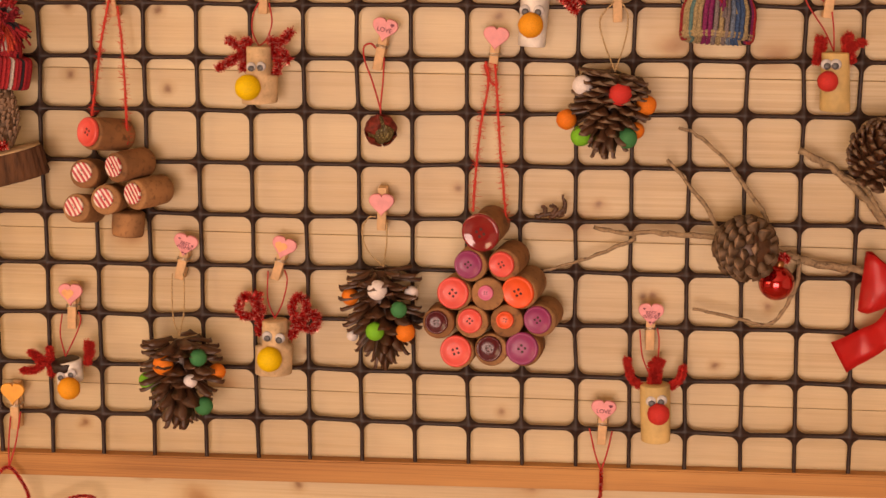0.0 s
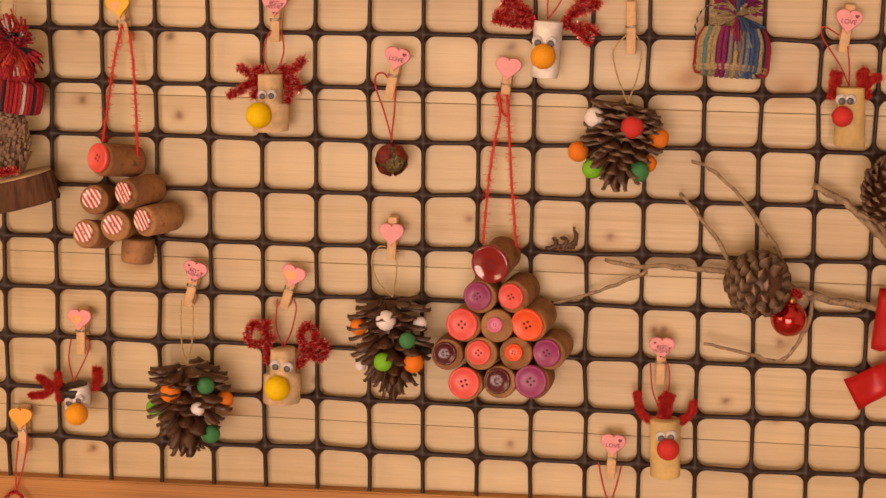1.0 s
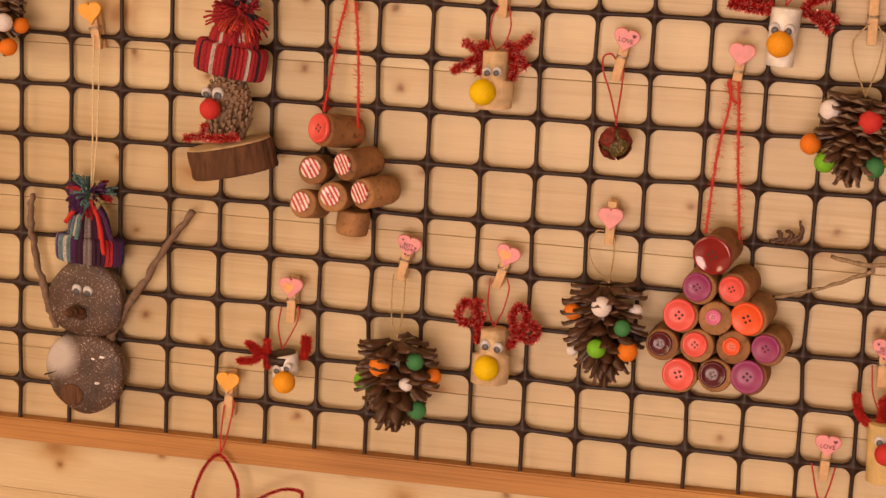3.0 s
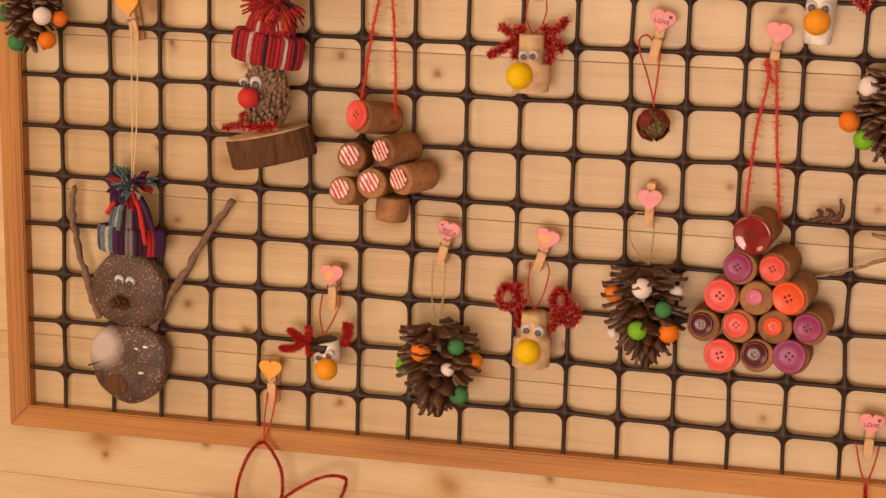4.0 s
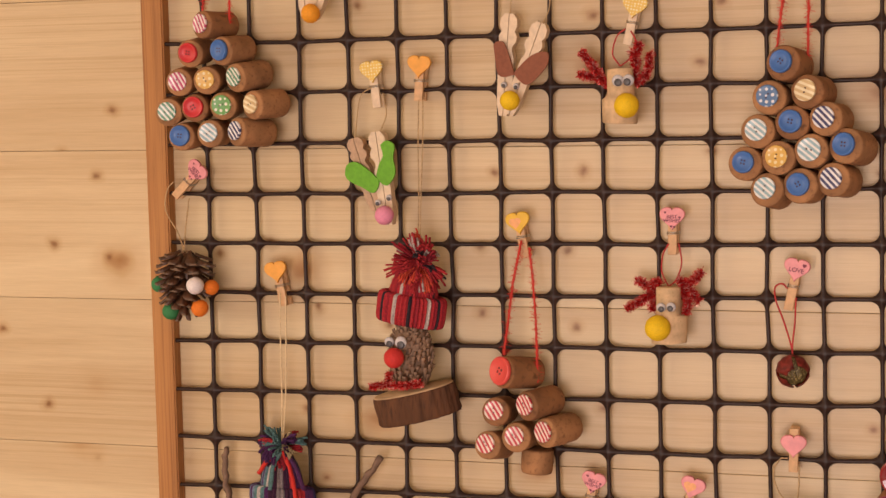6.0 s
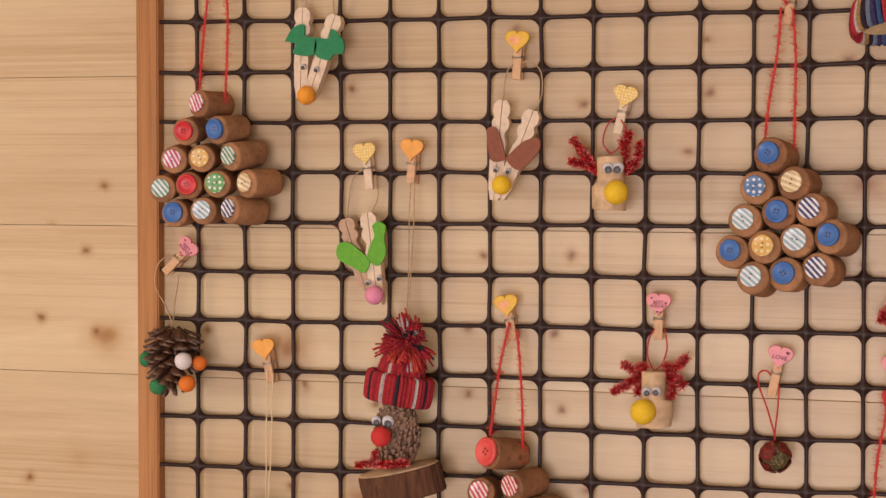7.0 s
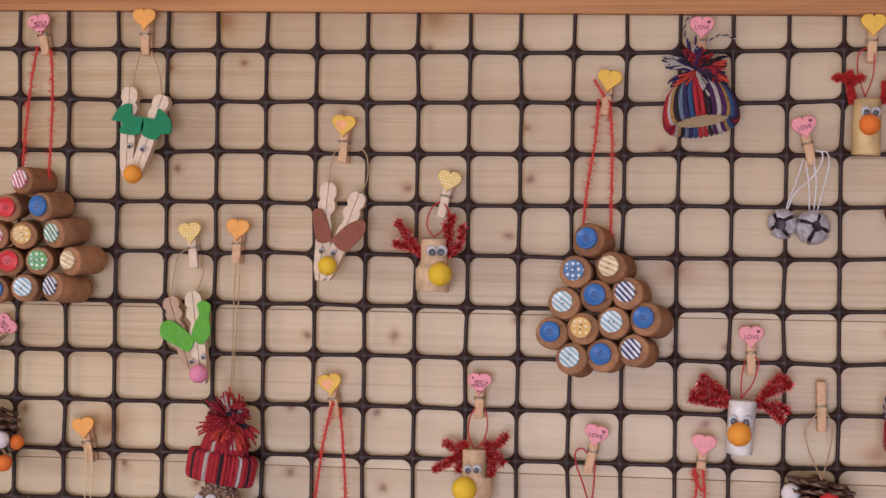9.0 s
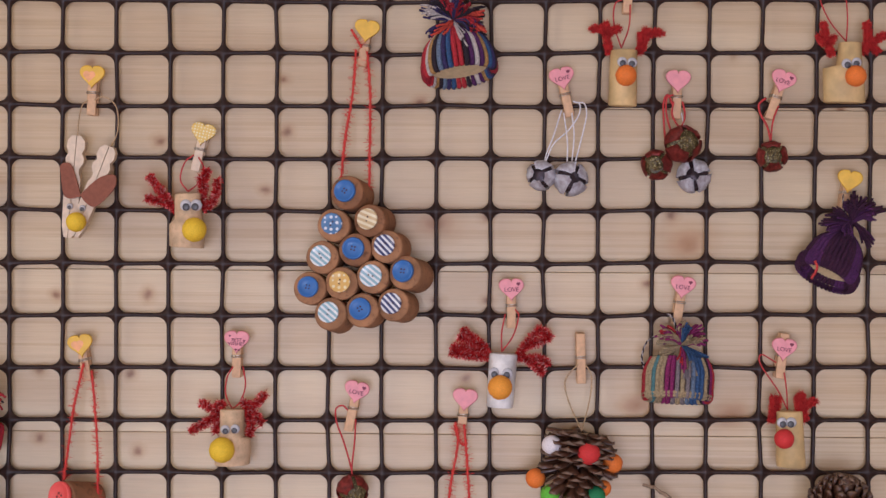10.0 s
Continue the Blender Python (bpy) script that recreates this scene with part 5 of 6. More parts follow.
cork_reindeer("two-step yellowish cork reindeer with an orange felt nose", [[(0.8750, -0.0125, 0.6076), (0.8919, -0.0125, 0.6073)], [(0.8734, -0.0125, 0.5911), (0.8928, -0.0125, 0.5903)], [(0.8632, -0.0125, 0.5886), (0.8945, -0.0125, 0.5878)], [(0.8638, -0.0125, 0.5640), (0.8951, -0.0125, 0.5632)]],
    CORK_YELLOW, [(0.8789, -0.0220, 0.5915), (0.8864, -0.0220, 0.5923)], (0.8851, -0.0260, 0.5819), 18, "orange",
    [[[(0.8700, -0.0120, 0.5988), (0.8657, -0.0120, 0.6107), (0.8640, -0.0120, 0.6225)], [(0.8649, -0.0120, 0.6064), (0.8606, -0.0120, 0.6132)], [(0.8675, -0.0120, 0.6064), (0.8717, -0.0120, 0.6124)]], [[(0.8937, -0.0120, 0.6005), (0.8970, -0.0120, 0.6107), (0.8961, -0.0120, 0.6226)], [(0.8971, -0.0120, 0.6082), (0.9038, -0.0120, 0.6107), (0.9097, -0.0120, 0.6141)], [(0.8988, -0.0120, 0.6073), (0.9047, -0.0120, 0.6014)]]],
    "chenille", [[(0.8816, -0.0090, 0.6093), (0.8697, -0.0090, 0.6237), (0.8620, -0.0090, 0.6407), (0.8653, -0.0090, 0.6513)], [(0.8816, -0.0090, 0.6093), (0.8824, -0.0090, 0.6280), (0.8806, -0.0090, 0.6492)]], 41, 8.5)


# ---- pine cone ornaments ----
pine_cone_ornament((0.0303, -0.0220, 0.3582), (0.0225, -0.0220, 0.3005), "dark pine cone with pale-tipped scales and coloured felt balls", TIP_SCALE, 88, (76, 25),
    [((0.0051, -0.0300, 0.3294), 15, "green"), ((0.0428, -0.0420, 0.3302), 16, "white"), ((0.0513, -0.0300, 0.3274), 14, "orange"), ((0.0165, -0.0340, 0.3082), 16, "green"), ((0.0423, -0.0340, 0.3110), 16, "orange")],
    [[(0.0264, -0.0200, 0.3561), (0.0234, -0.0090, 0.3747), (0.0273, -0.0090, 0.3981)], [(0.0264, -0.0200, 0.3561), (0.0163, -0.0090, 0.3698), (0.0061, -0.0090, 0.3882), (0.0081, -0.0090, 0.4047), (0.0141, -0.0090, 0.4118)]], 0.9, 0.0095, 3)
pine_cone_ornament((0.3568, -0.0260, 0.1127), (0.3572, -0.0260, 0.0393), "wide-open dark pine cone with orange, green and white felt balls", OPEN_SCALE, 84, (90, 4),
    [((0.3475, -0.0480, 0.0922), 18, "orange"), ((0.3744, -0.0460, 0.0979), 15, "green"), ((0.3849, -0.0300, 0.0830), 15, "orange"), ((0.3315, -0.0340, 0.0754), 16, "lime"), ((0.3689, -0.0500, 0.0807), 12, "white"), ((0.3763, -0.0400, 0.0583), 16, "green")],
    [[(0.3562, -0.0240, 0.1103), (0.3479, -0.0090, 0.1200), (0.3472, -0.0090, 0.1423), (0.3482, -0.0090, 0.1557)], [(0.3562, -0.0240, 0.1103), (0.3560, -0.0090, 0.1250), (0.3570, -0.0090, 0.1473), (0.3562, -0.0090, 0.1561)]], 1.05, 0.0115, 5)
pine_cone_ornament((0.5105, -0.0260, 0.1704), (0.5161, -0.0260, 0.0901), "wide-open dark pine cone with white, green and orange felt balls", OPEN_SCALE, 88, (92, 6),
    [((0.4890, -0.0340, 0.1457), 15, "orange"), ((0.5117, -0.0500, 0.1549), 17, "white"), ((0.5354, -0.0360, 0.1503), 12, "white"), ((0.5277, -0.0500, 0.1405), 14, "green"), ((0.5098, -0.0500, 0.1234), 16, "lime"), ((0.5320, -0.0460, 0.1225), 17, "orange"), ((0.4888, -0.0240, 0.1131), 10, "white")],
    [[(0.5136, -0.0240, 0.1684), (0.4998, -0.0090, 0.1770), (0.4953, -0.0090, 0.1917), (0.5002, -0.0090, 0.2025), (0.5059, -0.0090, 0.2036)], [(0.5136, -0.0240, 0.1684), (0.5138, -0.0090, 0.1820), (0.5143, -0.0090, 0.1989)]], 0.95, 0.0105, 7)
pine_cone_ornament((0.6833, -0.0260, 0.3182), (0.6751, -0.0260, 0.2563), "open brown pine cone with red, white, green and orange felt balls", TIP_SCALE, 115, (95, 12),
    [((0.6597, -0.0400, 0.3073), 17, "white"), ((0.6868, -0.0500, 0.3023), 19, "red"), ((0.7056, -0.0340, 0.2930), 17, "orange"), ((0.6483, -0.0300, 0.2812), 17, "orange"), ((0.6591, -0.0360, 0.2701), 17, "lime"), ((0.6924, -0.0400, 0.2696), 17, "green"), ((0.6988, -0.0300, 0.2740), 14, "orange")],
    [[(0.6826, -0.0240, 0.3167), (0.6737, -0.0090, 0.3373), (0.6712, -0.0090, 0.3533), (0.6809, -0.0090, 0.3657)], [(0.6826, -0.0240, 0.3167), (0.6896, -0.0090, 0.3379), (0.6910, -0.0090, 0.3561), (0.6865, -0.0090, 0.3651)]], 1.06, 0.0108, 9)

# ---- peg reindeer ----
FOAM_LIME, FOAM_GREEN, FOAM_BROWN = plain("lime_craft_foam", (0.13, 0.4, 0.03), 0.8), plain("green_craft_foam", (0.02, 0.22, 0.085), 0.8), plain("brown_craft_foam", (0.26, 0.085, 0.045), 0.8)
peg_reindeer("clothes-peg reindeer with lime foam antlers and a pink nose", [[(0.1738, -0.0120, 0.4450), (0.1913, -0.0120, 0.3885)], [(0.1932, -0.0120, 0.4498), (0.2018, -0.0120, 0.3770)]],
    [[(0.1677, -0.0200, 0.4168), (0.1695, -0.0200, 0.4244), (0.1776, -0.0200, 0.4264), (0.1908, -0.0200, 0.4172), (0.1956, -0.0200, 0.4102), (0.1909, -0.0200, 0.4024), (0.1820, -0.0200, 0.4067), (0.1711, -0.0200, 0.4119)], [(0.1977, -0.0200, 0.4398), (0.2028, -0.0200, 0.4430), (0.2089, -0.0200, 0.4390), (0.2076, -0.0200, 0.4292), (0.2091, -0.0200, 0.4176), (0.2022, -0.0200, 0.4081), (0.1941, -0.0200, 0.4142), (0.1964, -0.0200, 0.4250), (0.1996, -0.0200, 0.4313)]], FOAM_LIME,
    (0.2021, -0.0280, 0.3857), "pink", [(0.1943, -0.0200, 0.3949), (0.2036, -0.0200, 0.3987)], [[(0.1728, -0.0090, 0.4422), (0.1755, -0.0090, 0.4649), (0.1792, -0.0090, 0.4785), (0.1877, -0.0090, 0.4840)], [(0.1927, -0.0090, 0.4471), (0.1992, -0.0090, 0.4629), (0.1972, -0.0090, 0.4796)]])
peg_reindeer("clothes-peg reindeer with green foam antlers and an orange nose", [[(0.1392, -0.0120, 0.6122), (0.1368, -0.0120, 0.5408)], [(0.1674, -0.0120, 0.6055), (0.1435, -0.0120, 0.5389)]],
    [[(0.1255, -0.0200, 0.5855), (0.1322, -0.0200, 0.5958), (0.1417, -0.0200, 0.5984), (0.1427, -0.0200, 0.5894), (0.1518, -0.0200, 0.5871), (0.1495, -0.0200, 0.5745), (0.1328, -0.0200, 0.5756), (0.1346, -0.0200, 0.5832)], [(0.1518, -0.0200, 0.5884), (0.1617, -0.0200, 0.5869), (0.1650, -0.0200, 0.5945), (0.1745, -0.0200, 0.5850), (0.1741, -0.0200, 0.5752), (0.1666, -0.0200, 0.5744), (0.1619, -0.0200, 0.5699), (0.1509, -0.0200, 0.5745)]], FOAM_GREEN,
    (0.1464, -0.0280, 0.5422), "amber", [(0.1410, -0.0200, 0.5651), (0.1519, -0.0200, 0.5628)], [[(0.1389, -0.0090, 0.6112), (0.1415, -0.0090, 0.6262), (0.1460, -0.0090, 0.6420)], [(0.1634, -0.0090, 0.6057), (0.1613, -0.0090, 0.6238), (0.1545, -0.0090, 0.6420)]])
peg_reindeer("clothes-peg reindeer with brown foam ears and a yellow nose", [[(0.3024, -0.0120, 0.5368), (0.2954, -0.0120, 0.4601)], [(0.3272, -0.0120, 0.5289), (0.3008, -0.0120, 0.4611)]],
    [[(0.2905, -0.0200, 0.5137), (0.2936, -0.0200, 0.5163), (0.2995, -0.0200, 0.5137), (0.3056, -0.0200, 0.4936), (0.3042, -0.0200, 0.4905), (0.2939, -0.0200, 0.4913)], [(0.3056, -0.0200, 0.4923), (0.3194, -0.0200, 0.5046), (0.3314, -0.0200, 0.5073), (0.3324, -0.0200, 0.4990), (0.3262, -0.0200, 0.4907), (0.3169, -0.0200, 0.4832), (0.3101, -0.0200, 0.4862)]], FOAM_BROWN,
    (0.3045, -0.0280, 0.4717), "yellow", [(0.2980, -0.0200, 0.4835), (0.3075, -0.0200, 0.4822)], [[(0.3012, -0.0090, 0.5347), (0.3020, -0.0090, 0.5479), (0.3046, -0.0090, 0.5598), (0.3091, -0.0090, 0.5642)], [(0.3257, -0.0090, 0.5272), (0.3318, -0.0090, 0.5413), (0.3307, -0.0090, 0.5588), (0.3217, -0.0090, 0.5667), (0.3136, -0.0090, 0.5642)]])

# ---- figures of wood and yarn ----
CARD = plain("pale_card", (0.6, 0.45, 0.24), 0.8)

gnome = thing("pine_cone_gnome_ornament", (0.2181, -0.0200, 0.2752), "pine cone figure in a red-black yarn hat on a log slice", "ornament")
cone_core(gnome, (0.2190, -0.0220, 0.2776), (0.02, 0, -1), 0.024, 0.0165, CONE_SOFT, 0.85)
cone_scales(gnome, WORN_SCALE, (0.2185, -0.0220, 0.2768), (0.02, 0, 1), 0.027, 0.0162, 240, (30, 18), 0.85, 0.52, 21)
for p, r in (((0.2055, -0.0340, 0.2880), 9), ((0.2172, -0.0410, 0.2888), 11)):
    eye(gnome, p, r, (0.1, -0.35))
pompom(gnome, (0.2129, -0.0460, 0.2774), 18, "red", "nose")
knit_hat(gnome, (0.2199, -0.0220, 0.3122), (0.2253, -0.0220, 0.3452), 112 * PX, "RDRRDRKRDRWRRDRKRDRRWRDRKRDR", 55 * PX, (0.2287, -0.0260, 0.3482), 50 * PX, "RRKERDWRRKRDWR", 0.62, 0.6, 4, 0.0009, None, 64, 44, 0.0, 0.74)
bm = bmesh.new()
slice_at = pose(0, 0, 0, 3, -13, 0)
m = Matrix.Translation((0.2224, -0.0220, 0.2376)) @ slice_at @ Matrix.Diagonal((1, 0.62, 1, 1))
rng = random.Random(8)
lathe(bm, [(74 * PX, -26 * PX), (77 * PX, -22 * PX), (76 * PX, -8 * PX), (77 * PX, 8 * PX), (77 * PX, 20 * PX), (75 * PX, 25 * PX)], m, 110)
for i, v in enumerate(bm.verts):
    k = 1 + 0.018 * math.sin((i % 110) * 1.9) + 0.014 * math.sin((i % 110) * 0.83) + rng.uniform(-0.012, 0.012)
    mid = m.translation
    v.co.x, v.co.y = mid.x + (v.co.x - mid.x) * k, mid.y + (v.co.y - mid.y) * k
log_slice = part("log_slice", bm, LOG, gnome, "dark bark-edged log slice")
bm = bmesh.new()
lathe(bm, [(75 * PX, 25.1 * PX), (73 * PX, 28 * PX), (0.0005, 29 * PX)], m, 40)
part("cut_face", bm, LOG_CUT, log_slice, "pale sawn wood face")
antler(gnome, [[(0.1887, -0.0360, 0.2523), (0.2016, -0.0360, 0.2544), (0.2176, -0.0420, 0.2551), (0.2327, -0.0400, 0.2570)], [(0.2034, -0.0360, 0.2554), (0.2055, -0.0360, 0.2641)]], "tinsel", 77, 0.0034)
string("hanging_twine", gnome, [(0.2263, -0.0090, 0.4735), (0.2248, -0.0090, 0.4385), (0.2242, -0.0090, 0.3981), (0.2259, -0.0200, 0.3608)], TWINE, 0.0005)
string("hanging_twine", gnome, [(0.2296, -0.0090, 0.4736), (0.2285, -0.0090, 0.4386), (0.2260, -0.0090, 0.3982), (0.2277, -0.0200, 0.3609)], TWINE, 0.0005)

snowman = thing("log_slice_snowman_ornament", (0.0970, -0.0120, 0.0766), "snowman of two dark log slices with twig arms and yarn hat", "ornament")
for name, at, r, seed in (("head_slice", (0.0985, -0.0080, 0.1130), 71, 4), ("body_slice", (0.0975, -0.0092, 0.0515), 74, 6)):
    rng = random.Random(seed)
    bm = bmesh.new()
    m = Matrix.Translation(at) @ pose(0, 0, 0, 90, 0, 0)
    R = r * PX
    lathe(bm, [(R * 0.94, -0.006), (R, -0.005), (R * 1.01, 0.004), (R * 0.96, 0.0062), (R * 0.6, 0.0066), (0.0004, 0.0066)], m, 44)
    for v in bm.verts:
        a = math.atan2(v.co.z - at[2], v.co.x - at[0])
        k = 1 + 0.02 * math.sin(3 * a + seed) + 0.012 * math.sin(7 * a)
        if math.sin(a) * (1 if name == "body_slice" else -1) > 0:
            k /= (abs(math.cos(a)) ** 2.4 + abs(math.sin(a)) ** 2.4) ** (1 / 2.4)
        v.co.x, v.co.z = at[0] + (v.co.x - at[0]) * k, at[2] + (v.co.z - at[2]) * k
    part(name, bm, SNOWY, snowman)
# Raised black line that paints the shade of a crack.
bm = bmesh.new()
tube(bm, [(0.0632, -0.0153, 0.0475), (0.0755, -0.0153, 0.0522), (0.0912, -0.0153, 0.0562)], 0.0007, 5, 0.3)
part("crack", bm, BLACK_PAINT, snowman, "raised black line for the shade in a crack")
# A dark brown disc set low on the body slice.
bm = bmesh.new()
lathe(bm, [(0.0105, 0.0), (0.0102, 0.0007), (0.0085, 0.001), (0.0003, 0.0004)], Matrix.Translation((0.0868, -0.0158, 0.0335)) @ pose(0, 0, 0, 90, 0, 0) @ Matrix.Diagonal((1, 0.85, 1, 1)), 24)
part("knot", bm, LOG, snowman, "smooth dark brown disc")
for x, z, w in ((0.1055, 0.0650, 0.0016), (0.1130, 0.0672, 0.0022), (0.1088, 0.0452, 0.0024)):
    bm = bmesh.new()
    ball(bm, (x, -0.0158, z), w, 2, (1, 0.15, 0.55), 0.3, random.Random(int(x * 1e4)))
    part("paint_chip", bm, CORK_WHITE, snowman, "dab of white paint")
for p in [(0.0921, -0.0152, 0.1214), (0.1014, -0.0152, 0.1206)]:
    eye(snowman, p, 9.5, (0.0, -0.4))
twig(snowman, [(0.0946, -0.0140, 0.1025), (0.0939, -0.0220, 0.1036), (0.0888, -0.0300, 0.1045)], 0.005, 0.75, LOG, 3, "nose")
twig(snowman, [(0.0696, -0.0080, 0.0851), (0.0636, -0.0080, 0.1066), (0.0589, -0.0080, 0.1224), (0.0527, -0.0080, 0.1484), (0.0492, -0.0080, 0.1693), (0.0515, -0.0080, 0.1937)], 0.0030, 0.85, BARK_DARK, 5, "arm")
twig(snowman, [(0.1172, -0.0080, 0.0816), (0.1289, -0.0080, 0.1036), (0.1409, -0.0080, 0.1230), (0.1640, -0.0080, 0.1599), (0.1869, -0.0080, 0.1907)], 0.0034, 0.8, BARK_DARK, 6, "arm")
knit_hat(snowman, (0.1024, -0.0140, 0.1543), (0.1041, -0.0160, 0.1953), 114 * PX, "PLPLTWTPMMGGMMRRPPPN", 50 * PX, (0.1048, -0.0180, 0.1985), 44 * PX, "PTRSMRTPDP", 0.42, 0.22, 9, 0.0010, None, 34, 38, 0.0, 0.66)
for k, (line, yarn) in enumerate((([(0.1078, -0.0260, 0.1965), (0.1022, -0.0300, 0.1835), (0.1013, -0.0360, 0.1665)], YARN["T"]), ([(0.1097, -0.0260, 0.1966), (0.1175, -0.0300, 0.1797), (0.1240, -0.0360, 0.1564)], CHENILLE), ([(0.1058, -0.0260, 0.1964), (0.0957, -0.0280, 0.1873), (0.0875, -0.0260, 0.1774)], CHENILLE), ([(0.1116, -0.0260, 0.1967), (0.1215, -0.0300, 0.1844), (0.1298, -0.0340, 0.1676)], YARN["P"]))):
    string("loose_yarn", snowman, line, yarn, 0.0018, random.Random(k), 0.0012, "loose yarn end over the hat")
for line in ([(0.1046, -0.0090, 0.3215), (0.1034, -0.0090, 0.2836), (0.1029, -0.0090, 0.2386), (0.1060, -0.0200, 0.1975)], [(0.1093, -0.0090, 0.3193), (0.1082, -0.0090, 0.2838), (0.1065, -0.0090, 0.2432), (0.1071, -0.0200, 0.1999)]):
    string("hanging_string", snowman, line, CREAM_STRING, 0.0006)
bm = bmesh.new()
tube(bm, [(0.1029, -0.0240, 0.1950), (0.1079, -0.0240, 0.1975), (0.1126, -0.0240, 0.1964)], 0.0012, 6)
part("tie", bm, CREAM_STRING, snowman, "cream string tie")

# ---- yarn hats ----
hat = thing("yarn_hat_ornament", (0.5904, -0.0150, 0.5929), "small many-coloured yarn bobble hat", "ornament", "yarn hat ornaments")
knit_hat(hat, (0.5912, -0.0170, 0.5834), (0.5861, -0.0170, 0.6173), 122 * PX, "DDRWOKLNBRRKPWPOBNKD", None, (0.5861, -0.0200, 0.6237), 52 * PX, "RNKDENKWRNKD", 0.5, 0.35, 12, 0.0009, CARD, 44, 40, 0.55, 0.95)
string("hanging_cord", hat, [(0.5831, -0.0090, 0.6376), (0.5774, -0.0090, 0.6527), (0.5786, -0.0090, 0.6635), (0.5849, -0.0090, 0.6656)], STRIPED_CORD, 0.0006)
string("hanging_cord", hat, [(0.5937, -0.0090, 0.6461), (0.6043, -0.0090, 0.6517), (0.6158, -0.0090, 0.6490)], STRIPED_CORD, 0.0006)
hat = thing("yarn_hat_ornament", (0.7546, -0.0150, 0.3556), "small sand, plum and blue yarn bobble hat", "ornament", "yarn hat ornaments")
knit_hat(hat, (0.7545, -0.0170, 0.3405), (0.7560, -0.0170, 0.3702), 114 * PX, "RDSSTGSSVVGSGLBBSSKVRR", None, (0.7577, -0.0200, 0.3806), 48 * PX, "SVBSVSRVGS", 0.5, 1.35, 14, 0.0009, CARD, 36, 40, 0.3, 0.95, "S")
string("hanging_cord", hat, [(0.7518, -0.0090, 0.3892), (0.7348, -0.0090, 0.3849), (0.7289, -0.0090, 0.3720), (0.7306, -0.0090, 0.3635)], STRIPED_CORD, 0.0006)
string("hanging_cord", hat, [(0.7561, -0.0090, 0.3850), (0.7526, -0.0090, 0.3999), (0.7475, -0.0090, 0.4037)], STRIPED_CORD, 0.0006)
hat = thing("yarn_hat_ornament", (0.8715, -0.0150, 0.4452), "dark plum yarn bobble hat tilted to one side", "ornament", "yarn hat ornaments")
knit_hat(hat, (0.8663, -0.0180, 0.4359), (0.8802, -0.0170, 0.4630), 100 * PX, "MPMMPM", 24 * PX, (0.8842, -0.0200, 0.4736), 46 * PX, "MPMM", 0.55, 0.45, 16, 0.0009, CARD, 40, 38, 0.6, 0.95)
string("trim", hat, [(0.8537, -0.0340, 0.4446), (0.8554, -0.0340, 0.4392), (0.8512, -0.0340, 0.4312)], RED_CORD, 0.001)
string("hanging_cord", hat, [(0.8854, -0.0090, 0.4728), (0.8806, -0.0090, 0.4826), (0.8797, -0.0090, 0.4941)], STRIPED_CORD, 0.0005)

# ---- bells ----
one = thing("jingle_bell_ornament", (0.5105, -0.0130, 0.2695), "dark red jingle bell with gold glitter on red cord", "ornament", "jingle bell ornaments")
bell(one, (0.5105, -0.0130, 0.2695), 28, RED_BELL, GOLD_GLITTER, 2)
string("hanging_cord", one, [(0.5100, -0.0090, 0.2796), (0.5092, -0.0090, 0.2867), (0.5038, -0.0090, 0.3055), (0.4984, -0.0090, 0.3201), (0.4976, -0.0090, 0.3305), (0.5027, -0.0090, 0.3334), (0.5068, -0.0090, 0.3298)], RED_CORD, 0.0007)
string("hanging_cord", one, [(0.5100, -0.0090, 0.2796), (0.5100, -0.0090, 0.2888), (0.5118, -0.0090, 0.3056), (0.5127, -0.0090, 0.3232)], RED_CORD, 0.0007)
two = thing("silver_bells_ornament", (0.6638, -0.0130, 0.5070), "pair of pinkish silver jingle bells on white cords", "ornament", "jingle bell ornaments")
bell(two, (0.6523, -0.0130, 0.5078), 26, SILVER_BELL, INSIDE_SHADE, 4)
bell(two, (0.6747, -0.0150, 0.5053), 30, SILVER_BELL, INSIDE_SHADE, 5)
for line in ([(0.6550, -0.0090, 0.5186), (0.6567, -0.0090, 0.5255), (0.6617, -0.0090, 0.5383), (0.6676, -0.0090, 0.5575)], [(0.6558, -0.0090, 0.5186), (0.6618, -0.0090, 0.5319), (0.6724, -0.0090, 0.5417), (0.6804, -0.0090, 0.5532), (0.6813, -0.0090, 0.5617), (0.6761, -0.0090, 0.5639)], [(0.6720, -0.0090, 0.5178), (0.6720, -0.0090, 0.5340), (0.6693, -0.0090, 0.5553)], [(0.6780, -0.0090, 0.5178), (0.6822, -0.0090, 0.5340), (0.6864, -0.0090, 0.5532), (0.6847, -0.0090, 0.5622), (0.6787, -0.0090, 0.5630)], [(0.6755, -0.0090, 0.5178), (0.6771, -0.0090, 0.5383), (0.6753, -0.0090, 0.5553)]):
    string("hanging_cord", two, line, WHITE_CORD, 0.0006)
three = thing("bell_cluster_ornament", (0.7548, -0.0150, 0.5212), "cluster of red glitter bells and one silver bell", "ornament", "jingle bell ornaments")
bell(three, (0.7389, -0.0130, 0.5161), 27, RED_BELL, GOLD_GLITTER, 7)
bell(three, (0.7565, -0.0280, 0.5311), 32, RED_BELL, GOLD_GLITTER, 8)
bell(three, (0.7664, -0.0140, 0.5077), 30, SILVER_BELL, INSIDE_SHADE, 9)
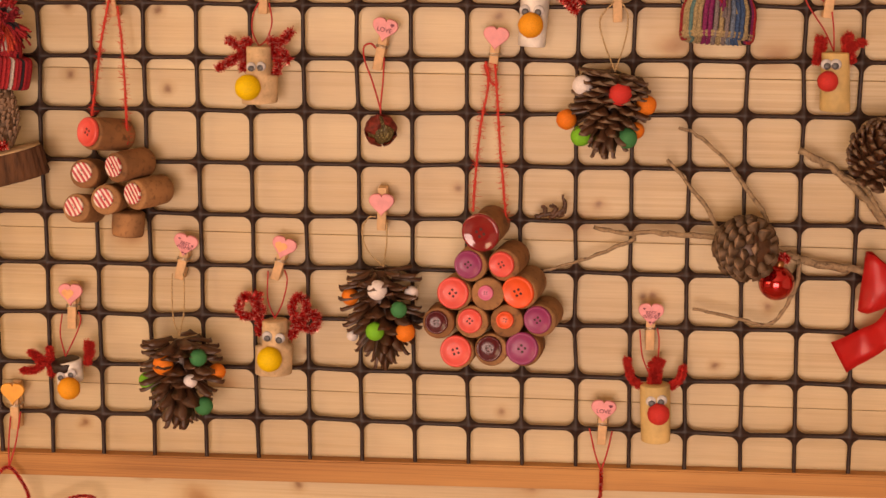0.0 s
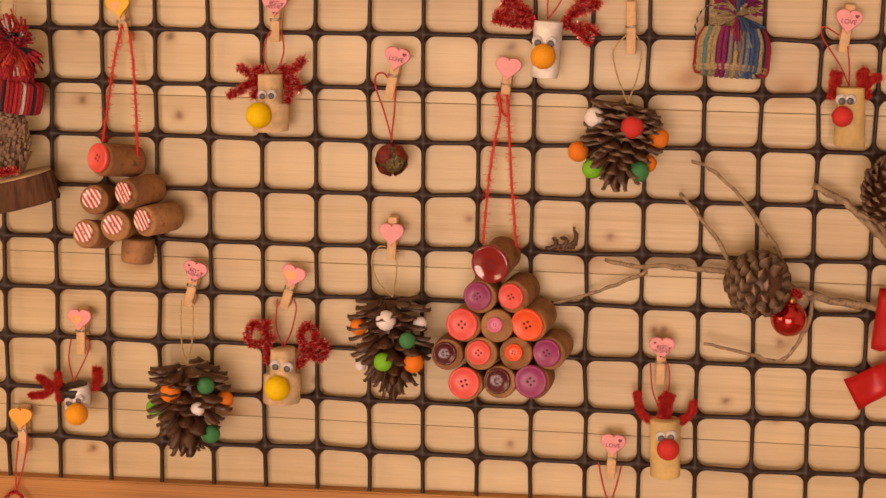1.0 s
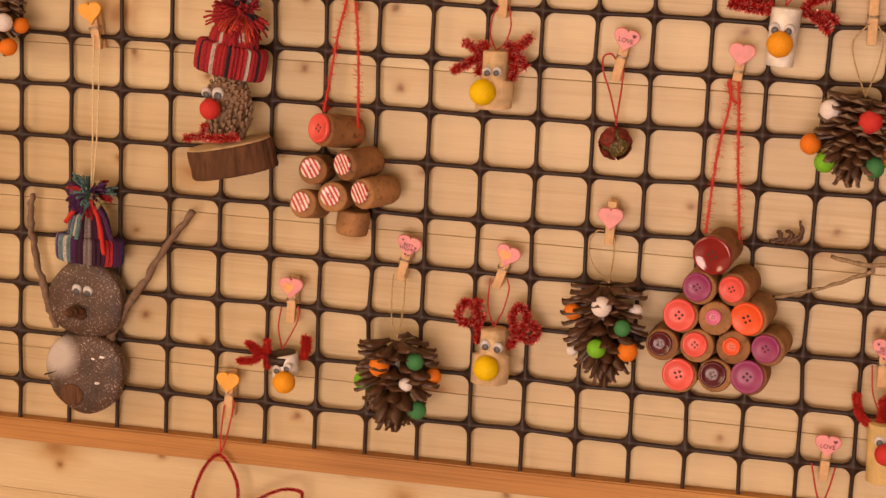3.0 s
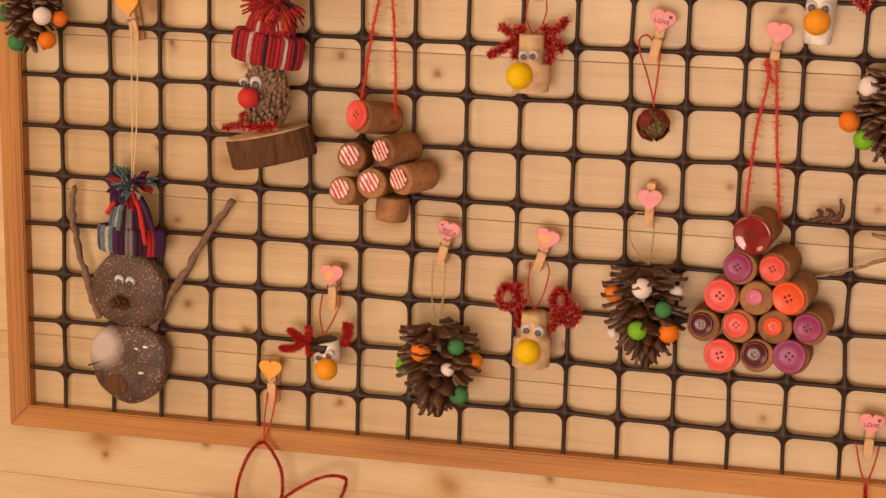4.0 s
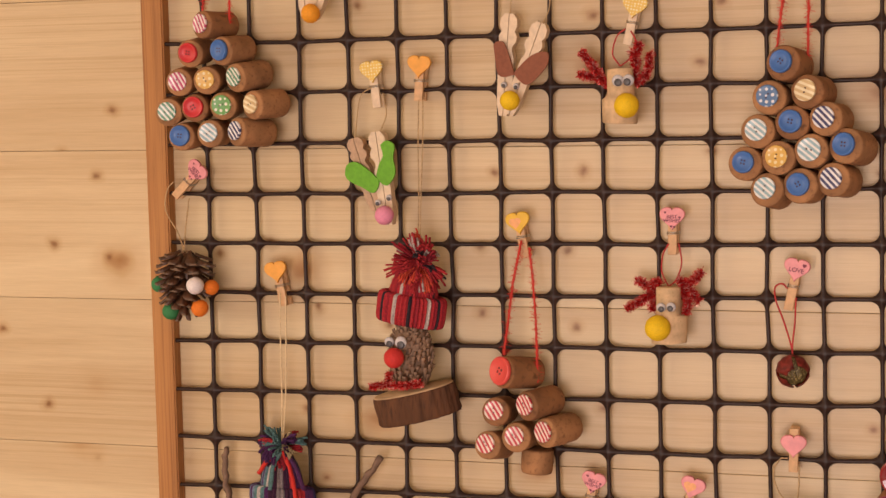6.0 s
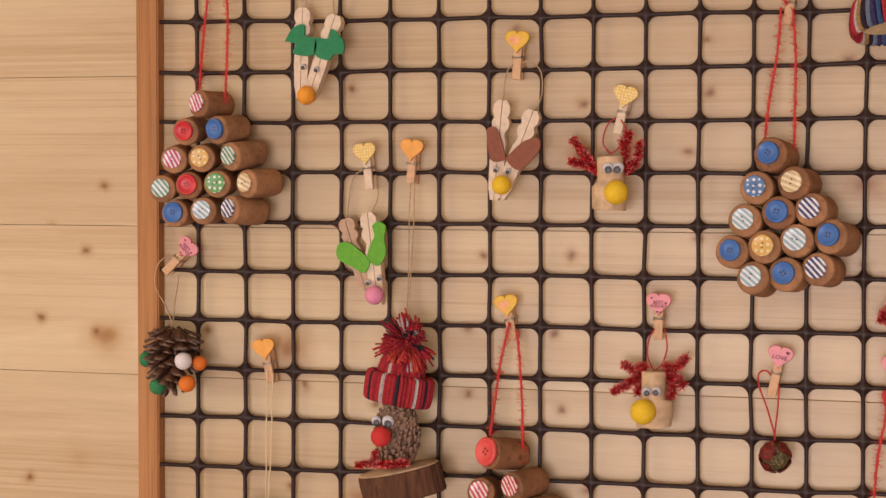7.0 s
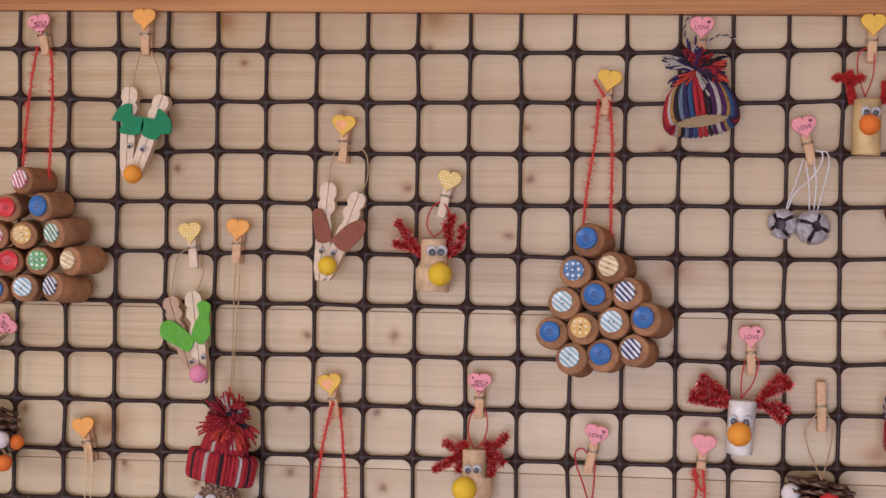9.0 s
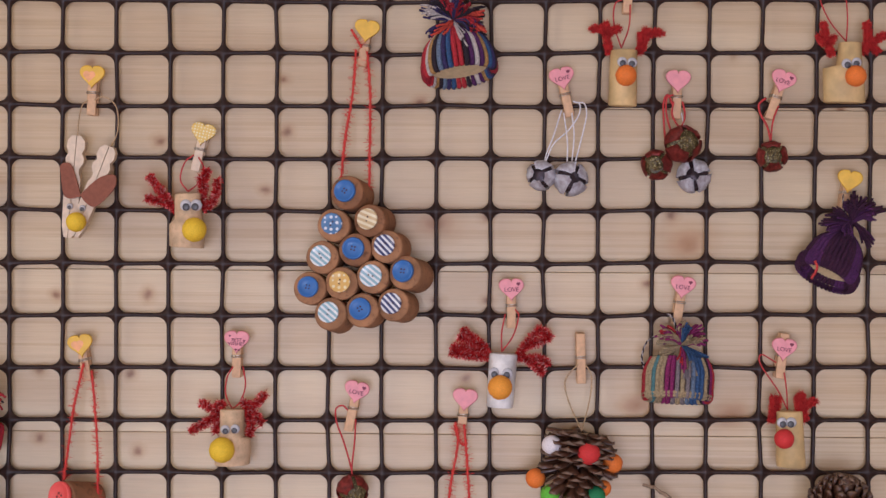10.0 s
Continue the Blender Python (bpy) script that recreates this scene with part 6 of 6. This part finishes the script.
for line in ([(0.7470, -0.0090, 0.5257), (0.7452, -0.0090, 0.5427), (0.7443, -0.0090, 0.5619), (0.7476, -0.0090, 0.5691), (0.7511, -0.0090, 0.5619)], [(0.7512, -0.0090, 0.5385), (0.7468, -0.0090, 0.5534), (0.7468, -0.0090, 0.5661), (0.7519, -0.0090, 0.5691)], [(0.7575, -0.0090, 0.5427), (0.7511, -0.0090, 0.5534), (0.7519, -0.0090, 0.5640)], [(0.7575, -0.0090, 0.5427), (0.7605, -0.0090, 0.5534), (0.7587, -0.0090, 0.5640)]):
    string("hanging_cord", three, line, RED_CORD, 0.0008)
string("hanging_cord", three, [(0.7649, -0.0090, 0.5193), (0.7614, -0.0090, 0.5385), (0.7579, -0.0090, 0.5555)], WHITE_CORD, 0.0005)
four = thing("jingle_bell_ornament", (0.8254, -0.0130, 0.5227), "dark red jingle bell with gold glitter on a short cord", "ornament", "jingle bell ornaments")
bell(four, (0.8254, -0.0130, 0.5227), 27, RED_BELL, GOLD_GLITTER, 10)
string("hanging_cord", four, [(0.8252, -0.0090, 0.5344), (0.8226, -0.0090, 0.5450), (0.8170, -0.0090, 0.5556), (0.8165, -0.0090, 0.5624), (0.8216, -0.0090, 0.5667)], RED_CORD, 0.0009)
string("hanging_cord", four, [(0.8252, -0.0090, 0.5344), (0.8268, -0.0090, 0.5493), (0.8310, -0.0090, 0.5608)], RED_CORD, 0.0007)

# ---- decorated branches ----
branch = thing("twig_branch", (0.7809, -0.0080, 0.1856), "forked grey-brown lichened twig wired to the netting", "branch")
twig(branch, [(0.8829, -0.0080, 0.1673), (0.8643, -0.0080, 0.1715), (0.8304, -0.0080, 0.1758), (0.8096, -0.0080, 0.1821), (0.7833, -0.0080, 0.1891), (0.7571, -0.0080, 0.1928), (0.7259, -0.0080, 0.1954), (0.6942, -0.0080, 0.1956), (0.6702, -0.0080, 0.1989)], 0.0034, 0.45, BARK, 1)
twig(branch, [(0.7001, -0.0080, 0.1923), (0.6956, -0.0080, 0.1888), (0.6602, -0.0080, 0.1733), (0.6325, -0.0080, 0.1644)], 0.0019, 0.6, BARK, 2)
twig(branch, [(0.8015, -0.0100, 0.1933), (0.7983, -0.0100, 0.2022), (0.7899, -0.0100, 0.2180), (0.7654, -0.0100, 0.2494), (0.7467, -0.0100, 0.2674), (0.7297, -0.0100, 0.2754)], 0.002, 0.6, BARK, 3)
twig(branch, [(0.7607, -0.0100, 0.1941), (0.7592, -0.0100, 0.2013), (0.7508, -0.0100, 0.2172), (0.7319, -0.0100, 0.2408), (0.7222, -0.0100, 0.2511)], 0.0017, 0.8, BARK, 4)
twig(branch, [(0.8196, -0.0120, 0.1780), (0.8212, -0.0120, 0.1713), (0.8155, -0.0120, 0.1498), (0.8022, -0.0120, 0.1296), (0.7797, -0.0120, 0.1324), (0.7441, -0.0120, 0.1396)], 0.0019, 0.6, BARK, 5)
spray = thing("dried_sprig", (0.6385, -0.0060, 0.2089), "small dry brown sprig caught in the netting", "sprig")
for k, line in enumerate(([(0.6263, -0.0060, 0.2048), (0.6347, -0.0060, 0.2076), (0.6473, -0.0060, 0.2070)], [(0.6326, -0.0060, 0.2058), (0.6334, -0.0060, 0.2122), (0.6300, -0.0060, 0.2135)], [(0.6389, -0.0060, 0.2068), (0.6409, -0.0060, 0.2128), (0.6367, -0.0060, 0.2145)], [(0.6431, -0.0060, 0.2069), (0.6477, -0.0060, 0.2125), (0.6458, -0.0060, 0.2223)], [(0.6368, -0.0060, 0.2050), (0.6444, -0.0060, 0.2095), (0.6486, -0.0060, 0.2096)])):
    twig(spray, line, 0.0022, 0.5, CONE, 10 + k)


DARK_SCALE = scale_mesh("scale", 0.0165, 0.013, 0.0017, 0.85, [CONE, CONE_TIP])


def forest_cone(at, axis, r, label, seed, mesh):
    ob = thing("pine_cone", at, label, "pine cone", "pine cones on the branches")
    c = Vector(at)
    ax = Vector(axis).normalized()
    side = ax.orthogonal().normalized()
    bm = bmesh.new()
    ball(bm, c, r * 0.86, 3)
    part("core", bm, CONE, ob)
    n = 110
    rng = random.Random(seed)
    for i in range(n):
        z = 1 - 2 * (i + 0.5) / n
        az = i * 2.39996
        rr = math.sqrt(1 - z * z)
        nrm = (Matrix.Rotation(az, 3, ax) @ side) * rr + ax * z
        tan = (ax - nrm * nrm.dot(ax))
        tan = tan.normalized() if tan.length > 0.05 else side
        d = (nrm * 0.55 + tan * 0.85).normalized()
        y = nrm.cross(d).normalized()
        up = d.cross(y)
        k = r / 0.0275 * rng.uniform(0.85, 1.1)
        own = Matrix.Translation(c + nrm * r * 0.78) @ Matrix((d, y, up)).transposed().to_4x4() @ Matrix.Diagonal((k, k, k * 1.2, 1))
        hang("scale", mesh, ob, own)
    return ob


forest_cone((0.7804, -0.0340, 0.1910), (-0.5, 0.72, -0.1), 49 * PX, "round closed grey-brown pine cone fixed to the twig", 31, SHUT_SCALE)
forest_cone((0.8735, -0.0340, 0.2605), (0.15, -0.35, 0.9), 48 * PX, "large dark brown pine cone on the upper twig", 33, DARK_SCALE)
branch = thing("twig_branch", (0.8611, -0.0100, 0.2300), "straight lichened twig beside a large pine cone", "branch")
twig(branch, [(0.8176, -0.0100, 0.2595), (0.8396, -0.0100, 0.2479), (0.8611, -0.0100, 0.2300), (0.8800, -0.0100, 0.2095), (0.8998, -0.0100, 0.1893), (0.9191, -0.0100, 0.1707)], 0.0026, 1.3, BARK, 21)
twig(branch, [(0.8482, -0.0120, 0.2409), (0.8635, -0.0120, 0.2345), (0.8756, -0.0120, 0.2185), (0.8866, -0.0120, 0.2020)], 0.0017, 0.8, BARK, 22)
twig(branch, [(0.8404, -0.0100, 0.2479), (0.8386, -0.0100, 0.2520)], 0.0013, 0.7, BARK, 23)

bauble = thing("christmas_bauble", (0.8040, -0.0200, 0.1628), "shiny red glass bauble hanging from the twig", "bauble")
BAUBLE = plain("red_mirror_glass", (0.6, 0.012, 0.015), 0.08, 0.85, 20, 0.03, 1.0)
bm = bmesh.new()
ball(bm, (0.8040, -0.0200, 0.1628), 30 * PX, 4)
part("ball", bm, BAUBLE, bauble)
bm = bmesh.new()
lathe(bm, [(0.0032, 0), (0.0034, 0.001), (0.0034, 0.004), (0.0012, 0.0046)], towards((0.8055, -0.0200, 0.1751), (0.8068, -0.0200, 0.1828)), 14)
part("cap", bm, plain("dull_gold_cap", (0.45, 0.2, 0.08), 0.35, 0.9), bauble, "small metal cap")
antler(bauble, [[(0.8033, -0.0200, 0.1793), (0.8081, -0.0200, 0.1828), (0.8123, -0.0200, 0.1787)]], "tinsel", 91, 0.003)

bow = thing("ribbon_bow", (0.8975, -0.0120, 0.1552), "glossy red satin ribbon bow tied on the twig", "bow")
SATIN = plain("red_satin", (0.78, 0.03, 0.03), 0.4, 0, 60, 0.06, 0.2)


def ribbon(line, width, name):
    """A strip of ribbon along a line; width vectors lie in the wall's plane."""
    bm = bmesh.new()
    pts = smooth_line(line, 7)
    rows = []
    for i, p in enumerate(pts):
        d = pts[min(i + 1, len(pts) - 1)] - pts[max(i - 1, 0)]
        s = Vector((d.z, 0, -d.x))
        s = s.normalized() if s.length > 1e-6 else Vector((0, 0, 1))
        w = width[0] + (width[1] - width[0]) * i / (len(pts) - 1)
        rows.append([bm.verts.new(p + s * w * k + Vector((0, 0.0015 * math.sin(3 * k + i * 0.5), 0))) for k in (-0.5, -0.25, 0, 0.25, 0.5)])
    for a, b in zip(rows, rows[1:]):
        for k in range(4):
            bm.faces.new((a[k], a[k + 1], b[k + 1], b[k]))
    bmesh.ops.solidify(bm, geom=bm.faces[:], thickness=0.0005)
    return part(name, bm, SATIN, bow)


def bow_loop(way, reach):
    """One closed loop of the bow: out from the knot in front, folded over, and back behind."""
    bm = bmesh.new()
    rows = []
    n = 26
    for i in range(n + 1):
        q = math.pi * i / n
        out = abs(math.sin(q)) ** 0.75
        p = Vector((0.8975 + way * reach * out, -0.0150 - 0.0125 * math.cos(q) * abs(math.sin(q)) ** 0.35, 0.1585 + 0.0058 * out))
        w = 0.017 + 0.0265 * min(1.0, out * 1.25) ** 1.2
        lean = -0.09 * way * out
        rows.append([bm.verts.new(p + Vector((lean * w * k, 0.0011 * math.sin(9 * k + 2 * q) * out - 0.0035 * (1 - out) * math.cos(6 * k), w * k))) for k in (-0.5, -0.375, -0.25, -0.125, 0, 0.125, 0.25, 0.375, 0.5)])
    for u, v in zip(rows, rows[1:]):
        for k in range(8):
            bm.faces.new((u[k], u[k + 1], v[k + 1], v[k]))
    bmesh.ops.solidify(bm, geom=bm.faces[:], thickness=0.0005)
    return part("loop", bm, SATIN, bow)


bow_loop(-1, 0.0315)
bow_loop(1, 0.0315)
ribbon([(0.8975, -0.0120, 0.1480), (0.8862, -0.0150, 0.1290), (0.8730, -0.0100, 0.1165), (0.8527, -0.0120, 0.1053)], (0.016, 0.0265), "tail")
ribbon([(0.8993, -0.0120, 0.1510), (0.9090, -0.0140, 0.1261), (0.9207, -0.0120, 0.1045)], (0.014, 0.024), "tail")
bm = bmesh.new()
ball(bm, (0.8973, -0.0180, 0.1566), 0.009, 2, (0.9, 0.8, 1.1))
part("knot", bm, SATIN, bow)

# ---- cords that hang over the bottom rail ----
for label, lines in (("star of red tinsel wire hanging over the bottom rail", ([[(0.2141, -0.0090, 0.0369), (0.2134, -0.0140, 0.0159), (0.2127, -0.0140, -0.0021)], [(0.2225, -0.0090, 0.0411), (0.2191, -0.0140, 0.0166), (0.2132, -0.0140, -0.0020)]], [[(0.2219, -0.0140, -0.0608), (0.2277, -0.0140, -0.0471), (0.2277, -0.0140, -0.0284), (0.2216, -0.0140, -0.0133), (0.2116, -0.0140, -0.0034), (0.1996, -0.0140, -0.0156), (0.1898, -0.0140, -0.0427), (0.1915, -0.0140, -0.0629), (0.2137, -0.0140, -0.0681)], [(0.2219, -0.0140, -0.0608), (0.2325, -0.0140, -0.0461), (0.2580, -0.0140, -0.0289), (0.2754, -0.0140, -0.0251), (0.2815, -0.0140, -0.0306), (0.2680, -0.0140, -0.0541), (0.2281, -0.0140, -0.0683)], [(0.2176, -0.0140, -0.0647), (0.1993, -0.0140, -0.0576), (0.1785, -0.0140, -0.0600), (0.1565, -0.0140, -0.0620), (0.1529, -0.0140, -0.0712), (0.1797, -0.0140, -0.0804), (0.2176, -0.0140, -0.0686)], [(0.2185, -0.0140, -0.0675), (0.1990, -0.0140, -0.1001), (0.2038, -0.0140, -0.1143), (0.2243, -0.0140, -0.0727)], [(0.2252, -0.0140, -0.0687), (0.2473, -0.0140, -0.1001), (0.2578, -0.0140, -0.0905), (0.2281, -0.0140, -0.0664)]])),
                     ("red cord with a tinsel knot hanging over the rail", ([[(0.6695, -0.0090, 0.0432), (0.6742, -0.0140, 0.0248), (0.6788, -0.0140, 0.0115)], [(0.6867, -0.0090, 0.0416), (0.6836, -0.0140, 0.0274), (0.6792, -0.0140, 0.0115)]], [[(0.6792, -0.0160, 0.0122), (0.6791, -0.0160, -0.0036), (0.6777, -0.0160, -0.0172)]]))):
    ob = thing("hanging_cord_ornament", lines[0][0][-1], label, "ornament", "cords over the rail")
    for line in lines[0]:
        string("cord", ob, line, RED_CORD, 0.0007)
    antler(ob, lines[1], "tinsel", 61, 0.0016)
